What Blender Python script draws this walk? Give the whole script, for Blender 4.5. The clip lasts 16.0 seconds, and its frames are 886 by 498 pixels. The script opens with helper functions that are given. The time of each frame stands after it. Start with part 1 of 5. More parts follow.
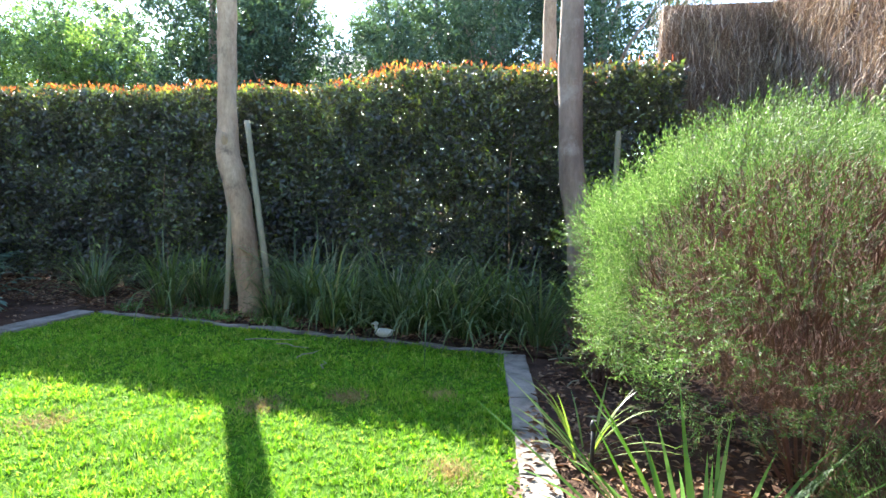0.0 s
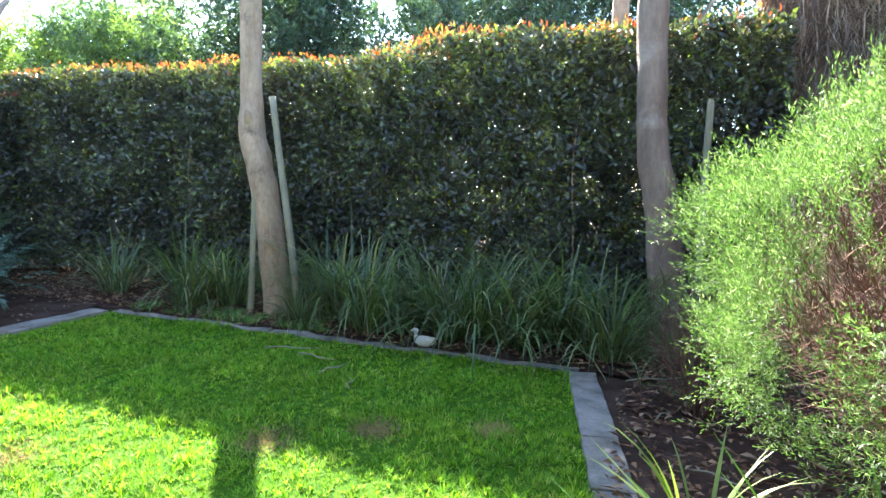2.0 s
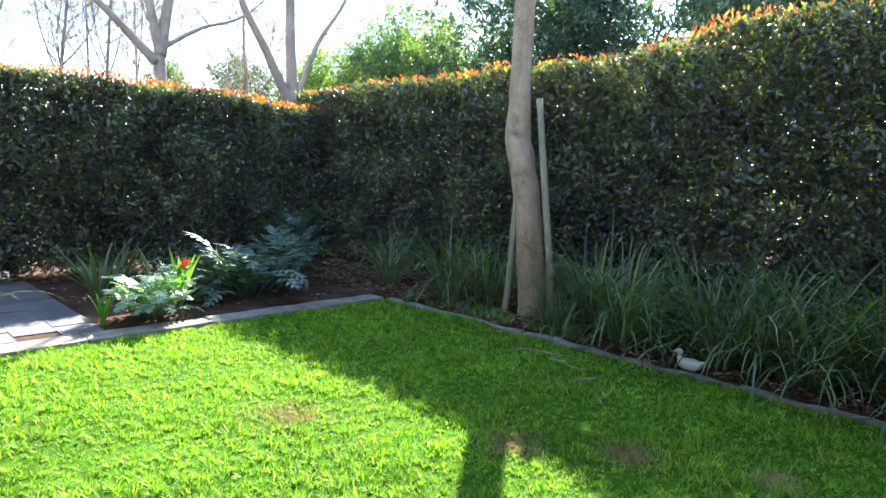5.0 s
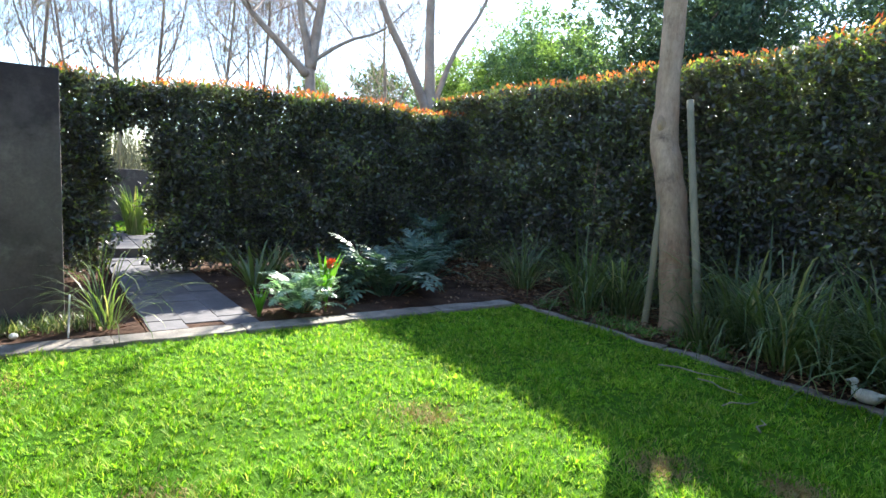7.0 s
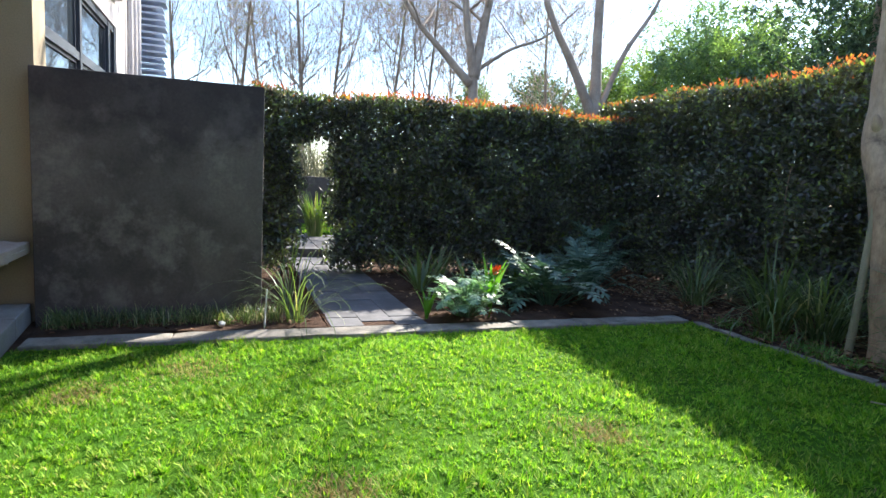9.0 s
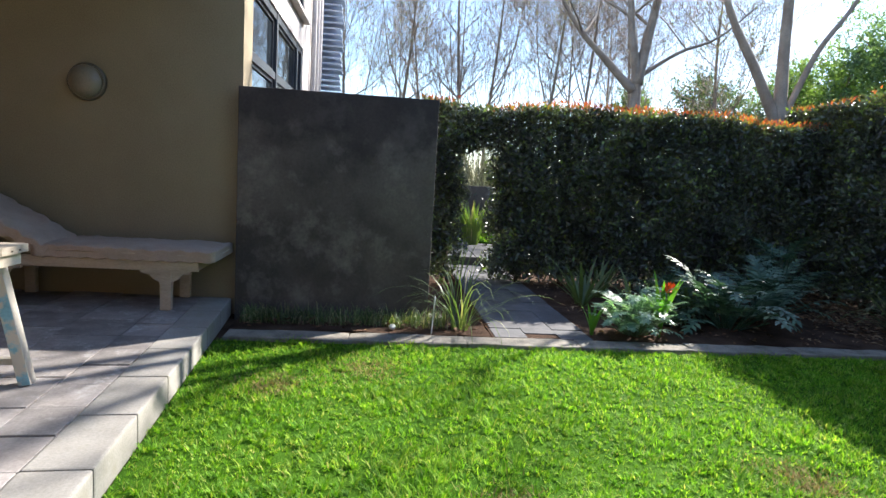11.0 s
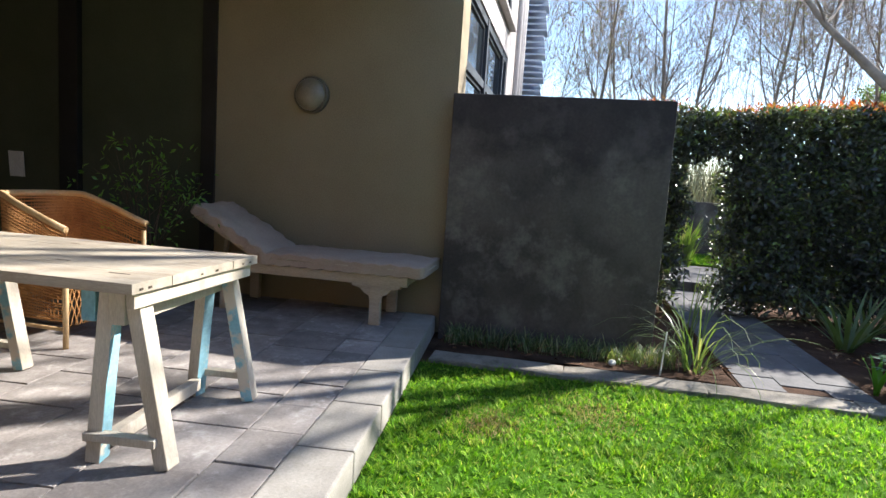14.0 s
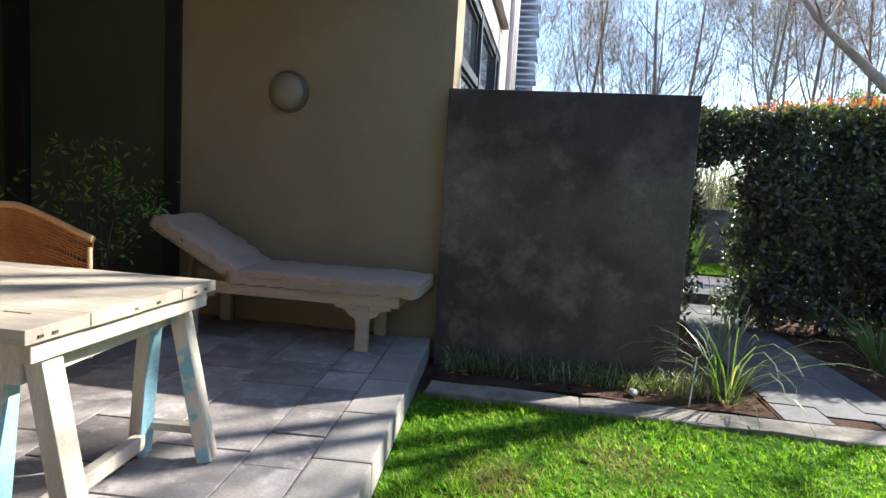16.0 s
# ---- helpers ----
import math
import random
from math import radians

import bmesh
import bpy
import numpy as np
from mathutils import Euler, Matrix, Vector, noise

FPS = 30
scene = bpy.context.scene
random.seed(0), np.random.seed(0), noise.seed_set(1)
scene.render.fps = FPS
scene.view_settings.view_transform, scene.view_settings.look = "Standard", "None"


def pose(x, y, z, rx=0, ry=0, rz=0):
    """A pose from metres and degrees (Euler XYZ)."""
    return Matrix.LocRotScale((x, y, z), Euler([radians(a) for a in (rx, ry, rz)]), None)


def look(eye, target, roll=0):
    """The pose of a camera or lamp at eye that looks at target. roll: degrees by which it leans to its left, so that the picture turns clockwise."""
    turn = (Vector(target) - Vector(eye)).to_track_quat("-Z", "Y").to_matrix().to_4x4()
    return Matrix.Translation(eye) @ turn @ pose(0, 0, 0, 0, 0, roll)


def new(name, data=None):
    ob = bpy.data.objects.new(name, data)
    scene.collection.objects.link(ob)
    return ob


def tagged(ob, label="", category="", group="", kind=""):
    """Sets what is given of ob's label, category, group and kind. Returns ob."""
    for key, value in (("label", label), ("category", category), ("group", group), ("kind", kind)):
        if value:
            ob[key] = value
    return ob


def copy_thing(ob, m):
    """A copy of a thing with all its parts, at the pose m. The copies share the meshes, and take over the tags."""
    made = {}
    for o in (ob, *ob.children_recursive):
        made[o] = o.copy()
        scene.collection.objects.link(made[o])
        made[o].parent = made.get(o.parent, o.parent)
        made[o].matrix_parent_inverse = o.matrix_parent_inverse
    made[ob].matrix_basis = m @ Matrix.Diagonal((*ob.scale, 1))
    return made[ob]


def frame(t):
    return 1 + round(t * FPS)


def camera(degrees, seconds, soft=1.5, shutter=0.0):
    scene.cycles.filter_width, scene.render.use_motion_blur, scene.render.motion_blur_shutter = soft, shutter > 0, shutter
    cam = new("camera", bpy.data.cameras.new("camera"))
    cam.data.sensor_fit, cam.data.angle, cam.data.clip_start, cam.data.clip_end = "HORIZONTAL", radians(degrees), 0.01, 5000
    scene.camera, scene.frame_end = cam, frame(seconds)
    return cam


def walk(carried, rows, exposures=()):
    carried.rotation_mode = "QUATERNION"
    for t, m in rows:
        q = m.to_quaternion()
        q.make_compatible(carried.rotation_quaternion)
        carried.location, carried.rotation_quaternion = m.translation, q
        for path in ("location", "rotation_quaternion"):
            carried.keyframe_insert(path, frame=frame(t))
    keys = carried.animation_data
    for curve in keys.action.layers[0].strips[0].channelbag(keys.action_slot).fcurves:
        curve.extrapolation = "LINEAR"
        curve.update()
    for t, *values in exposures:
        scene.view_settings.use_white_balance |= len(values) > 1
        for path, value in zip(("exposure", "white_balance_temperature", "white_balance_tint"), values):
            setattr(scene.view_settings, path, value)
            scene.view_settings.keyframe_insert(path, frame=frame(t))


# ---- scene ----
cam = camera(73.3, 16.0)
PATH = [
    (0, (-0.045, 1.567, 1.525), (-0.541, 3.495, 1.332), 2.0),
    (0.5, (-0.093, 1.766, 1.489), (-0.611, 3.687, 1.288), 1.8),
    (1, (-0.177, 2.05, 1.455), (-0.741, 3.957, 1.242), 1.7),
    (1.5, (-0.269, 2.282, 1.447), (-0.88, 4.174, 1.228), 1.7),
    (2, (-0.299, 2.48, 1.448), (-0.953, 4.356, 1.223), 1.7),
    (2.5, (-0.315, 2.562, 1.433), (-1.099, 4.389, 1.211), 1.8),
    (3, (-0.312, 2.602, 1.428), (-1.282, 4.337, 1.201), 2.0),
    (3.5, (-0.348, 2.612, 1.416), (-1.434, 4.276, 1.189), 2.2),
    (4, (-0.384, 2.626, 1.4), (-1.578, 4.214, 1.172), 2.4),
    (6.5, (-0.478, 2.566, 1.398), (-2.046, 3.785, 1.165), 2.8),
    (7, (-0.509, 2.563, 1.39), (-2.147, 3.686, 1.157), 2.9),
    (7.5, (-0.533, 2.549, 1.384), (-2.238, 3.568, 1.151), 2.9),
    (8, (-0.565, 2.522, 1.386), (-2.335, 3.422, 1.149), 3.0),
    (8.5, (-0.592, 2.488, 1.39), (-2.412, 3.281, 1.153), 3.1),
    (9, (-0.597, 2.447, 1.391), (-2.465, 3.122, 1.154), 3.0),
    (9.5, (-0.616, 2.434, 1.393), (-2.527, 2.975, 1.157), 2.9),
    (12, (-0.77, 2.107, 1.404), (-2.756, 2.115, 1.168), 3.7),
    (12.5, (-0.844, 2.053, 1.406), (-2.827, 1.947, 1.171), 3.6),
    (13, (-0.964, 2.023, 1.398), (-2.935, 1.777, 1.162), 3.6),
    (13.5, (-1.094, 2.012, 1.393), (-3.049, 1.665, 1.157), 3.7),
    (14, (-1.222, 1.923, 1.377), (-3.171, 1.538, 1.146), 3.8),
    (14.5, (-1.375, 1.792, 1.365), (-3.323, 1.396, 1.139), 3.8),
    (15, (-1.499, 1.731, 1.362), (-3.448, 1.337, 1.144), 3.8),
    (15.5, (-1.678, 1.737, 1.359), (-3.632, 1.364, 1.147), 3.6),
    (16, (-1.778, 1.734, 1.359), (-3.738, 1.395, 1.157), 3.4),
]
walk(cam, [(t, look(eye, target, roll)) for t, eye, target, roll in PATH],
     exposures=[(t, e, 6300, 11) for t, e in ((0.0, 3.03), (2.0, 3.38), (4.0, 3.15), (6.5, 2.53), (9.0, 2.12), (12.0, 1.72), (16.0, 1.85))])

# ---- world, sun, exposure ----
SUN_DIR = Vector((-0.6, 0.832, 0.69)).normalized()      # towards the sun
world = bpy.data.worlds.new("sky")
scene.world = world
world.use_nodes = True
wn = world.node_tree
sky = wn.nodes.new("ShaderNodeTexSky")
sky.sky_type = "NISHITA"
sky.sun_disc = False
sky.sun_elevation = math.asin(SUN_DIR.z)
sky.sun_rotation = math.atan2(SUN_DIR.x, SUN_DIR.y)
sky.dust_density, sky.ozone_density = 0.3, 2.5
wn.links.new(sky.outputs[0], wn.nodes["Background"].inputs[0])
wn.nodes["Background"].inputs[1].default_value = 0.112
sun = new("sun", bpy.data.lights.new("sun", "SUN"))
sun.data.energy, sun.data.angle, sun.data.color = 4.8, radians(0.55), (1.0, 0.94, 0.84)
sun.matrix_world = look((0, 0, 30), Vector((0, 0, 30)) - SUN_DIR)

# ---- materials ----
rng = np.random.default_rng(7)


def mat_new(name):
    m = bpy.data.materials.new(name)
    m.use_nodes = True
    return m, m.node_tree, m.node_tree.nodes["Principled BSDF"]


def ramp(nt, fac, stops):
    r = nt.nodes.new("ShaderNodeValToRGB")
    e = r.color_ramp.elements
    while len(e) < len(stops):
        e.new(0.5)
    for k, (p, c) in enumerate(stops):
        e[k].position, e[k].color = p, (*c, 1)
    nt.links.new(fac, r.inputs[0])
    return r.outputs[0]


def noise_tex(nt, scale, detail=6, rough=0.6, stretch=(1, 1, 1)):
    tc = nt.nodes.new("ShaderNodeTexCoord")
    mp = nt.nodes.new("ShaderNodeMapping")
    mp.inputs["Scale"].default_value = stretch
    n = nt.nodes.new("ShaderNodeTexNoise")
    n.inputs["Scale"].default_value = scale
    n.inputs["Detail"].default_value = detail
    n.inputs["Roughness"].default_value = rough
    nt.links.new(tc.outputs["Object"], mp.inputs[0])
    nt.links.new(mp.outputs[0], n.inputs["Vector"])
    return n.outputs["Fac"]


def mix_rgb(nt, fac, a, b, mode="MIX"):
    m = nt.nodes.new("ShaderNodeMix")
    m.data_type, m.blend_type = "RGBA", mode
    for val, sock in ((fac, m.inputs[0]), (a, m.inputs[6]), (b, m.inputs[7])):
        if hasattr(val, "is_linked"):
            nt.links.new(val, sock)
        elif isinstance(val, tuple):
            sock.default_value = (*val, 1)
        else:
            sock.default_value = val
    return m.outputs[2]


def bump(nt, bs, height, strength=0.3, dist=0.01):
    b = nt.nodes.new("ShaderNodeBump")
    b.inputs["Strength"].default_value, b.inputs["Distance"].default_value = strength, dist
    nt.links.new(height, b.inputs["Height"])
    nt.links.new(b.outputs[0], bs.inputs["Normal"])


def rough_mat(name, stops, scale=4, fine=60, rough=0.85, bumpy=0.3, dist=0.01, stretch=(1, 1, 1), stain=None, vary=0.0):
    """A dull surface: large blotches, fine grain, relief; stain: colour and size of marks; vary: change from piece to piece."""
    m, nt, bs = mat_new(name)
    a = noise_tex(nt, scale, 5, 0.6, stretch)
    f = noise_tex(nt, fine, 4, 0.7, stretch)
    col = ramp(nt, a, stops)
    col = mix_rgb(nt, 0.45, col, ramp(nt, f, [(0.3, (0.55, 0.55, 0.55)), (0.7, (1.25, 1.25, 1.25))]), "MULTIPLY")
    if stain:
        c, sc, lo, hi = stain
        col = mix_rgb(nt, ramp(nt, noise_tex(nt, sc, 8, 0.7), [(lo, (0, 0, 0)), (hi, (1, 1, 1))]), col, c)
    if vary:
        oi = nt.nodes.new("ShaderNodeObjectInfo")
        col = mix_rgb(nt, 1.0, col, ramp(nt, oi.outputs["Random"], [(0, (1 - vary,) * 3), (1, (1 + vary * 0.4,) * 3)]), "MULTIPLY")
    nt.links.new(col, bs.inputs["Base Color"])
    bs.inputs["Roughness"].default_value = rough
    bump(nt, bs, f, bumpy, dist)
    return m


def leaf_mat(name, stops, rough=0.45, through_amt=0.35, gloss=0.4, tint=(1.3, 1.5, 0.5), patchy=0.6):
    """Foliage: colour changes from leaf to leaf, light passes through."""
    m, nt, bs = mat_new(name)
    g = nt.nodes.new("ShaderNodeNewGeometry")
    col = ramp(nt, g.outputs["Random Per Island"], stops)
    col = mix_rgb(nt, patchy, col, ramp(nt, noise_tex(nt, 1.7, 3), [(0.35, (0.5, 0.5, 0.55)), (0.65, (1.3, 1.3, 1.15))]), "MULTIPLY")
    nt.links.new(col, bs.inputs["Base Color"])
    bs.inputs["Roughness"].default_value = rough
    bs.inputs["Specular IOR Level"].default_value = gloss
    t = nt.nodes.new("ShaderNodeBsdfTranslucent")
    nt.links.new(mix_rgb(nt, 1.0, col, tint, "MULTIPLY"), t.inputs[0])
    mx = nt.nodes.new("ShaderNodeMixShader")
    mx.inputs[0].default_value = through_amt
    nt.links.new(bs.outputs[0], mx.inputs[1])
    nt.links.new(t.outputs[0], mx.inputs[2])
    nt.links.new(mx.outputs[0], nt.nodes["Material Output"].inputs[0])
    return m


M_SOIL = rough_mat("soil", [(0.3, (0.045, 0.028, 0.02)), (0.7, (0.125, 0.078, 0.055))], 3, 45, 0.95, 0.8, 0.03)
M_TURF = rough_mat("turf", [(0.3, (0.04, 0.11, 0.008)), (0.7, (0.08, 0.17, 0.014))], 2, 80, 0.95, 0.8, 0.02)
for dull in (M_SOIL, M_TURF):
    dull.node_tree.nodes["Principled BSDF"].inputs["Specular IOR Level"].default_value = 0.05
M_CONC = rough_mat("concrete", [(0.3, (0.18, 0.158, 0.13)), (0.7, (0.31, 0.28, 0.235))], 4, 70, 0.95, 0.7, 0.01, stain=((0.085, 0.085, 0.06), 6, 0.48, 0.72))
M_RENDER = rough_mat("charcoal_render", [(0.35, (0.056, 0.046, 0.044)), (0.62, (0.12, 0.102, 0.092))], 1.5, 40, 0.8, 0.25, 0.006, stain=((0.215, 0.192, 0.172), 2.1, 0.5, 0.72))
# Purplish darkening above about 1.5 m, edge broken by noise; slightly lighter below.
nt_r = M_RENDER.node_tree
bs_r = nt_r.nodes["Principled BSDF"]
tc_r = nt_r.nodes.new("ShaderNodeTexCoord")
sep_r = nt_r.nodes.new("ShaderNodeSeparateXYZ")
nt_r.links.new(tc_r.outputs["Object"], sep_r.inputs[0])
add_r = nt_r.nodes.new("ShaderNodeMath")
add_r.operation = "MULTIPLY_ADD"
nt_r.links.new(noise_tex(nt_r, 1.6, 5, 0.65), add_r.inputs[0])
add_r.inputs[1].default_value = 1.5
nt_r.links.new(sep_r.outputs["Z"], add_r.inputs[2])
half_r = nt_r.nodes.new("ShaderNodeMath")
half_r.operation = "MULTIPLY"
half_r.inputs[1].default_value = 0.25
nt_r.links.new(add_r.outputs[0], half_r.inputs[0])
top_tone = ramp(nt_r, half_r.outputs[0], [(0.56, (1.12, 1.1, 1.08)), (0.63, (0.5, 0.46, 0.5))])
nt_r.links.new(mix_rgb(nt_r, 1.0, bs_r.inputs["Base Color"].links[0].from_socket, top_tone, "MULTIPLY"), bs_r.inputs["Base Color"])
M_BEIGE = rough_mat("beige_plaster", [(0.3, (0.27, 0.215, 0.135)), (0.7, (0.32, 0.26, 0.17))], 1.5, 90, 0.9, 0.2, 0.004)
M_WHITE = rough_mat("pale_plaster", [(0.3, (0.44, 0.4, 0.385)), (0.7, (0.6, 0.56, 0.54))], 2.5, 60, 0.9, 0.3, 0.004, stretch=(1, 1, 0.25), stain=((0.36, 0.33, 0.32), 3, 0.5, 0.8))
M_DARK = rough_mat("dark_steel", [(0.3, (0.012, 0.012, 0.013)), (0.7, (0.022, 0.022, 0.024))], 4, 90, 0.5, 0.05, 0.002)
M_BARK = rough_mat("smooth_bark", [(0.3, (0.27, 0.175, 0.105)), (0.7, (0.47, 0.345, 0.23))], 5, 40, 0.9, 0.6, 0.012, stretch=(1, 1, 0.35), stain=((0.12, 0.085, 0.06), 4, 0.55, 0.75))
M_TWIG = rough_mat("grey_bark", [(0.3, (0.22, 0.175, 0.14)), (0.7, (0.38, 0.315, 0.26))], 3, 50, 0.9, 0.5, 0.01)
M_STAKE = rough_mat("weathered_pole", [(0.3, (0.22, 0.2, 0.13)), (0.7, (0.36, 0.33, 0.22))], 4, 50, 0.9, 0.5, 0.008, stretch=(1, 1, 0.2))
M_HEDGE = leaf_mat("hedge_leaf", [(0.0, (0.07, 0.068, 0.066)), (0.5, (0.11, 0.117, 0.103)), (0.85, (0.145, 0.175, 0.115)), (1.0, (0.26, 0.34, 0.08))], 0.34, 0.25, 0.6, (1.25, 1.55, 0.4), 1.0)


def grass_mat():
    """Blades that change in colour from blade to blade, tuft to tuft and patch to patch."""
    m = leaf_mat("grass_blade", [(0.0, (0.085, 0.22, 0.018)), (0.5, (0.16, 0.34, 0.03)), (0.88, (0.31, 0.47, 0.07)), (0.96, (0.42, 0.5, 0.14)), (1.0, (0.5, 0.44, 0.2))], 0.6, 0.5, 0.15, (1.35, 1.45, 0.45), 0.35)
    nt = m.node_tree
    bs = nt.nodes["Principled BSDF"]
    old = bs.inputs["Base Color"].links[0].from_socket
    tuft = ramp(nt, noise_tex(nt, 17, 3, 0.6), [(0.38, (0.52, 0.6, 0.55)), (0.62, (1.6, 1.42, 1.25))])
    patch = ramp(nt, noise_tex(nt, 2.4, 4, 0.65), [(0.4, (0.82, 0.95, 0.85)), (0.66, (1.3, 1.08, 1.15))])
    col = mix_rgb(nt, 1.0, mix_rgb(nt, 1.0, old, tuft, "MULTIPLY"), patch, "MULTIPLY")
    nt.links.new(col, bs.inputs["Base Color"])
    return m


M_GRASS = grass_mat()

# ---- helpers of form ----


def part(name, bm, material, parent, label=""):
    me = bpy.data.meshes.new(name)
    bm.to_mesh(me)
    bm.free()
    me.materials.append(material)
    ob = new(name, me)
    ob.parent = parent
    if label:
        ob["label"] = label
    return ob


def empty(name, m, label, category, group="", kind=""):
    e = new(name)
    e.empty_display_size = 0.1
    e.matrix_world = m
    return tagged(e, label, category, group, kind)


def box(bm, x0, x1, y0, y1, z0, z1, bevel=0.0, m=None):
    r = bmesh.ops.create_cube(bm, size=1, matrix=(m or Matrix()) @ Matrix.Translation(((x0 + x1) / 2, (y0 + y1) / 2, (z0 + z1) / 2)) @ Matrix.Diagonal((x1 - x0, y1 - y0, z1 - z0, 1)))
    if bevel:
        es = {e for v in r["verts"] for e in v.link_edges}
        bmesh.ops.bevel(bm, geom=list(es), offset=bevel, segments=2, affect="EDGES", profile=0.6)
    return bm


def boxed(*a, **k):
    return box(bmesh.new(), *a, **k)


def beam(bm, a, b, w, d, bevel=0.004, twist=0.0):
    """A squared bar from a to b."""
    a, b = Vector(a), Vector(b)
    m = Matrix.Translation((a + b) / 2) @ (b - a).to_track_quat("Z", "Y").to_matrix().to_4x4() @ Matrix.Rotation(twist, 4, "Z")
    ln = (b - a).length
    return box(bm, -w / 2, w / 2, -d / 2, d / 2, -ln / 2, ln / 2, bevel, m)


def tube(bm, pts, radii, sides=8, cap=True):
    """A tapered tube through pts."""
    rings = []
    pts = [Vector(p) for p in pts]
    for i, p in enumerate(pts):
        t = (pts[min(i + 1, len(pts) - 1)] - pts[max(i - 1, 0)]).normalized()
        ref = Vector((1, 0, 0)) if abs(t.x) < 0.9 else Vector((0, 1, 0))
        u = t.cross(ref).normalized()
        v = t.cross(u)
        r = radii[i] if isinstance(radii, (list, tuple)) else radii
        rings.append([bm.verts.new(p + (u * math.cos(q) + v * math.sin(q)) * r) for q in (2 * math.pi * k / sides for k in range(sides))])
    for a, b in zip(rings, rings[1:]):
        for k in range(sides):
            f = bm.faces.new((a[k], a[(k + 1) % sides], b[(k + 1) % sides], b[k]))
            f.smooth = True
    if cap:
        bm.faces.new(rings[-1])
        bm.faces.new(rings[0][::-1])
    return bm


def np_mesh(name, verts, faces, material, parent=None, label="", kind=""):
    """One mesh object out of arrays of places and of faces of one size."""
    me = bpy.data.meshes.new(name)
    n, k = faces.shape
    me.vertices.add(len(verts))
    me.vertices.foreach_set("co", np.ascontiguousarray(verts, dtype=np.float32).ravel())
    me.loops.add(n * k)
    me.loops.foreach_set("vertex_index", np.ascontiguousarray(faces, dtype=np.int32).ravel())
    me.polygons.add(n)
    me.polygons.foreach_set("loop_start", np.arange(0, n * k, k, dtype=np.int32))
    me.update(calc_edges=True)
    me.validate()
    me.materials.append(material)
    ob = new(name, me)
    ob.parent = parent
    return tagged(ob, label, "", "", kind)


def unit(a):
    return a / np.maximum(np.linalg.norm(a, axis=1, keepdims=True), 1e-9)


def leaf_arrays(pos, way, face, length, width, fold=0.25):
    """Pointed leaves, folded along the midrib: base, two sides, tip."""
    way = unit(way)
    side = unit(np.cross(face, way))
    up = np.cross(way, side)
    n = len(pos)
    length, width = np.broadcast_to(length, n)[:, None], np.broadcast_to(width, n)[:, None]
    mid = pos + way * length * 0.45
    v = np.stack([pos, mid - side * width / 2 + up * width * fold, pos + way * length, mid + side * width / 2 + up * width * fold], 1).reshape(-1, 3)
    b = np.arange(n)[:, None] * 4
    f = np.concatenate([b + np.array([[0, 1, 2]]), b + np.array([[0, 2, 3]])], 0)
    return v, f


def blade_arrays(base, way, length, width, droop, segs=4, lift=1.0):
    """Strap leaves: each rises from base, leans along way (flat), and bends over by droop."""
    n = len(base)
    way = unit(way)
    side = np.stack([-way[:, 1], way[:, 0], np.zeros(n)], 1)
    length, width, droop, lift = (np.broadcast_to(a, n)[:, None] for a in (length, width, droop, lift))
    rows = []
    p = base.copy()
    ang = np.arctan2(lift, 1.0) * np.ones((n, 1))
    for i in range(segs + 1):
        w = width * (0.6 + 0.4 * min(1, i * 2 / segs)) * (1 - (i / segs) ** 2.5 * 0.97)
        rows += [p - side * w / 2, p + side * w / 2]
        st = length / segs
        p = p + way * np.cos(ang) * st + np.array([[0, 0, 1.0]]) * np.sin(ang) * st
        ang = ang - droop / segs * (0.4 + 1.2 * i / segs)
    v = np.stack(rows, 1).reshape(-1, 3)
    k = 2 * (segs + 1)
    b = np.arange(n)[:, None] * k
    f = np.concatenate([b + np.array([[2 * i, 2 * i + 1, 2 * i + 3, 2 * i + 2]]) for i in range(segs)], 0)
    return v, f


def rand_dirs(n):
    return unit(rng.normal(size=(n, 3)))


# ---- ground ----
ground = tagged(part("ground", boxed(-70, 50, -40, 90, -0.3, -0.02), M_SOIL, None), "dark brown garden soil", "ground", kind="structure")
STRIP = lambda y: -0.75 + (6.6 - y) * 0.195          # inner edge of the paved strip beside the lawn
COPE = lambda x: 1.12 + (x + 3.6) * 0.085             # front edge of the terrace


def poly_sheet(name, pts, z, material):
    bm = bmesh.new()
    vs = [bm.verts.new((x, y, z)) for x, y in pts]
    f = bm.faces.new(vs)
    bmesh.ops.extrude_face_region(bm, geom=[f])
    for v in vs:
        v.co.z -= 0.1
    bmesh.ops.recalc_face_normals(bm, faces=bm.faces)
    return part(name, bm, material, None)


LAWN = [(-5.5, COPE(-5.5)), (0.9, COPE(0.9)), (STRIP(1.2) - 0.0, 1.5), (STRIP(7.0), 7.0), (-1.0, 7.06), (-5.5, 7.06)]
lawn = tagged(poly_sheet("lawn", LAWN, 0.0, M_TURF), "green turf soil under the lawn grass", "lawn", kind="structure")

DRY = [(-2.21, 5.13, 0.16), (-1.75, 5.5, 0.13), (-3.31, 4.42, 0.2), (-4.9, 2.2, 0.3), (-4.5, 1.6, 0.22), (-1.1, 5.75, 0.1), (-3.0, 2.9, 0.18), (-0.75, 4.6, 0.15)]


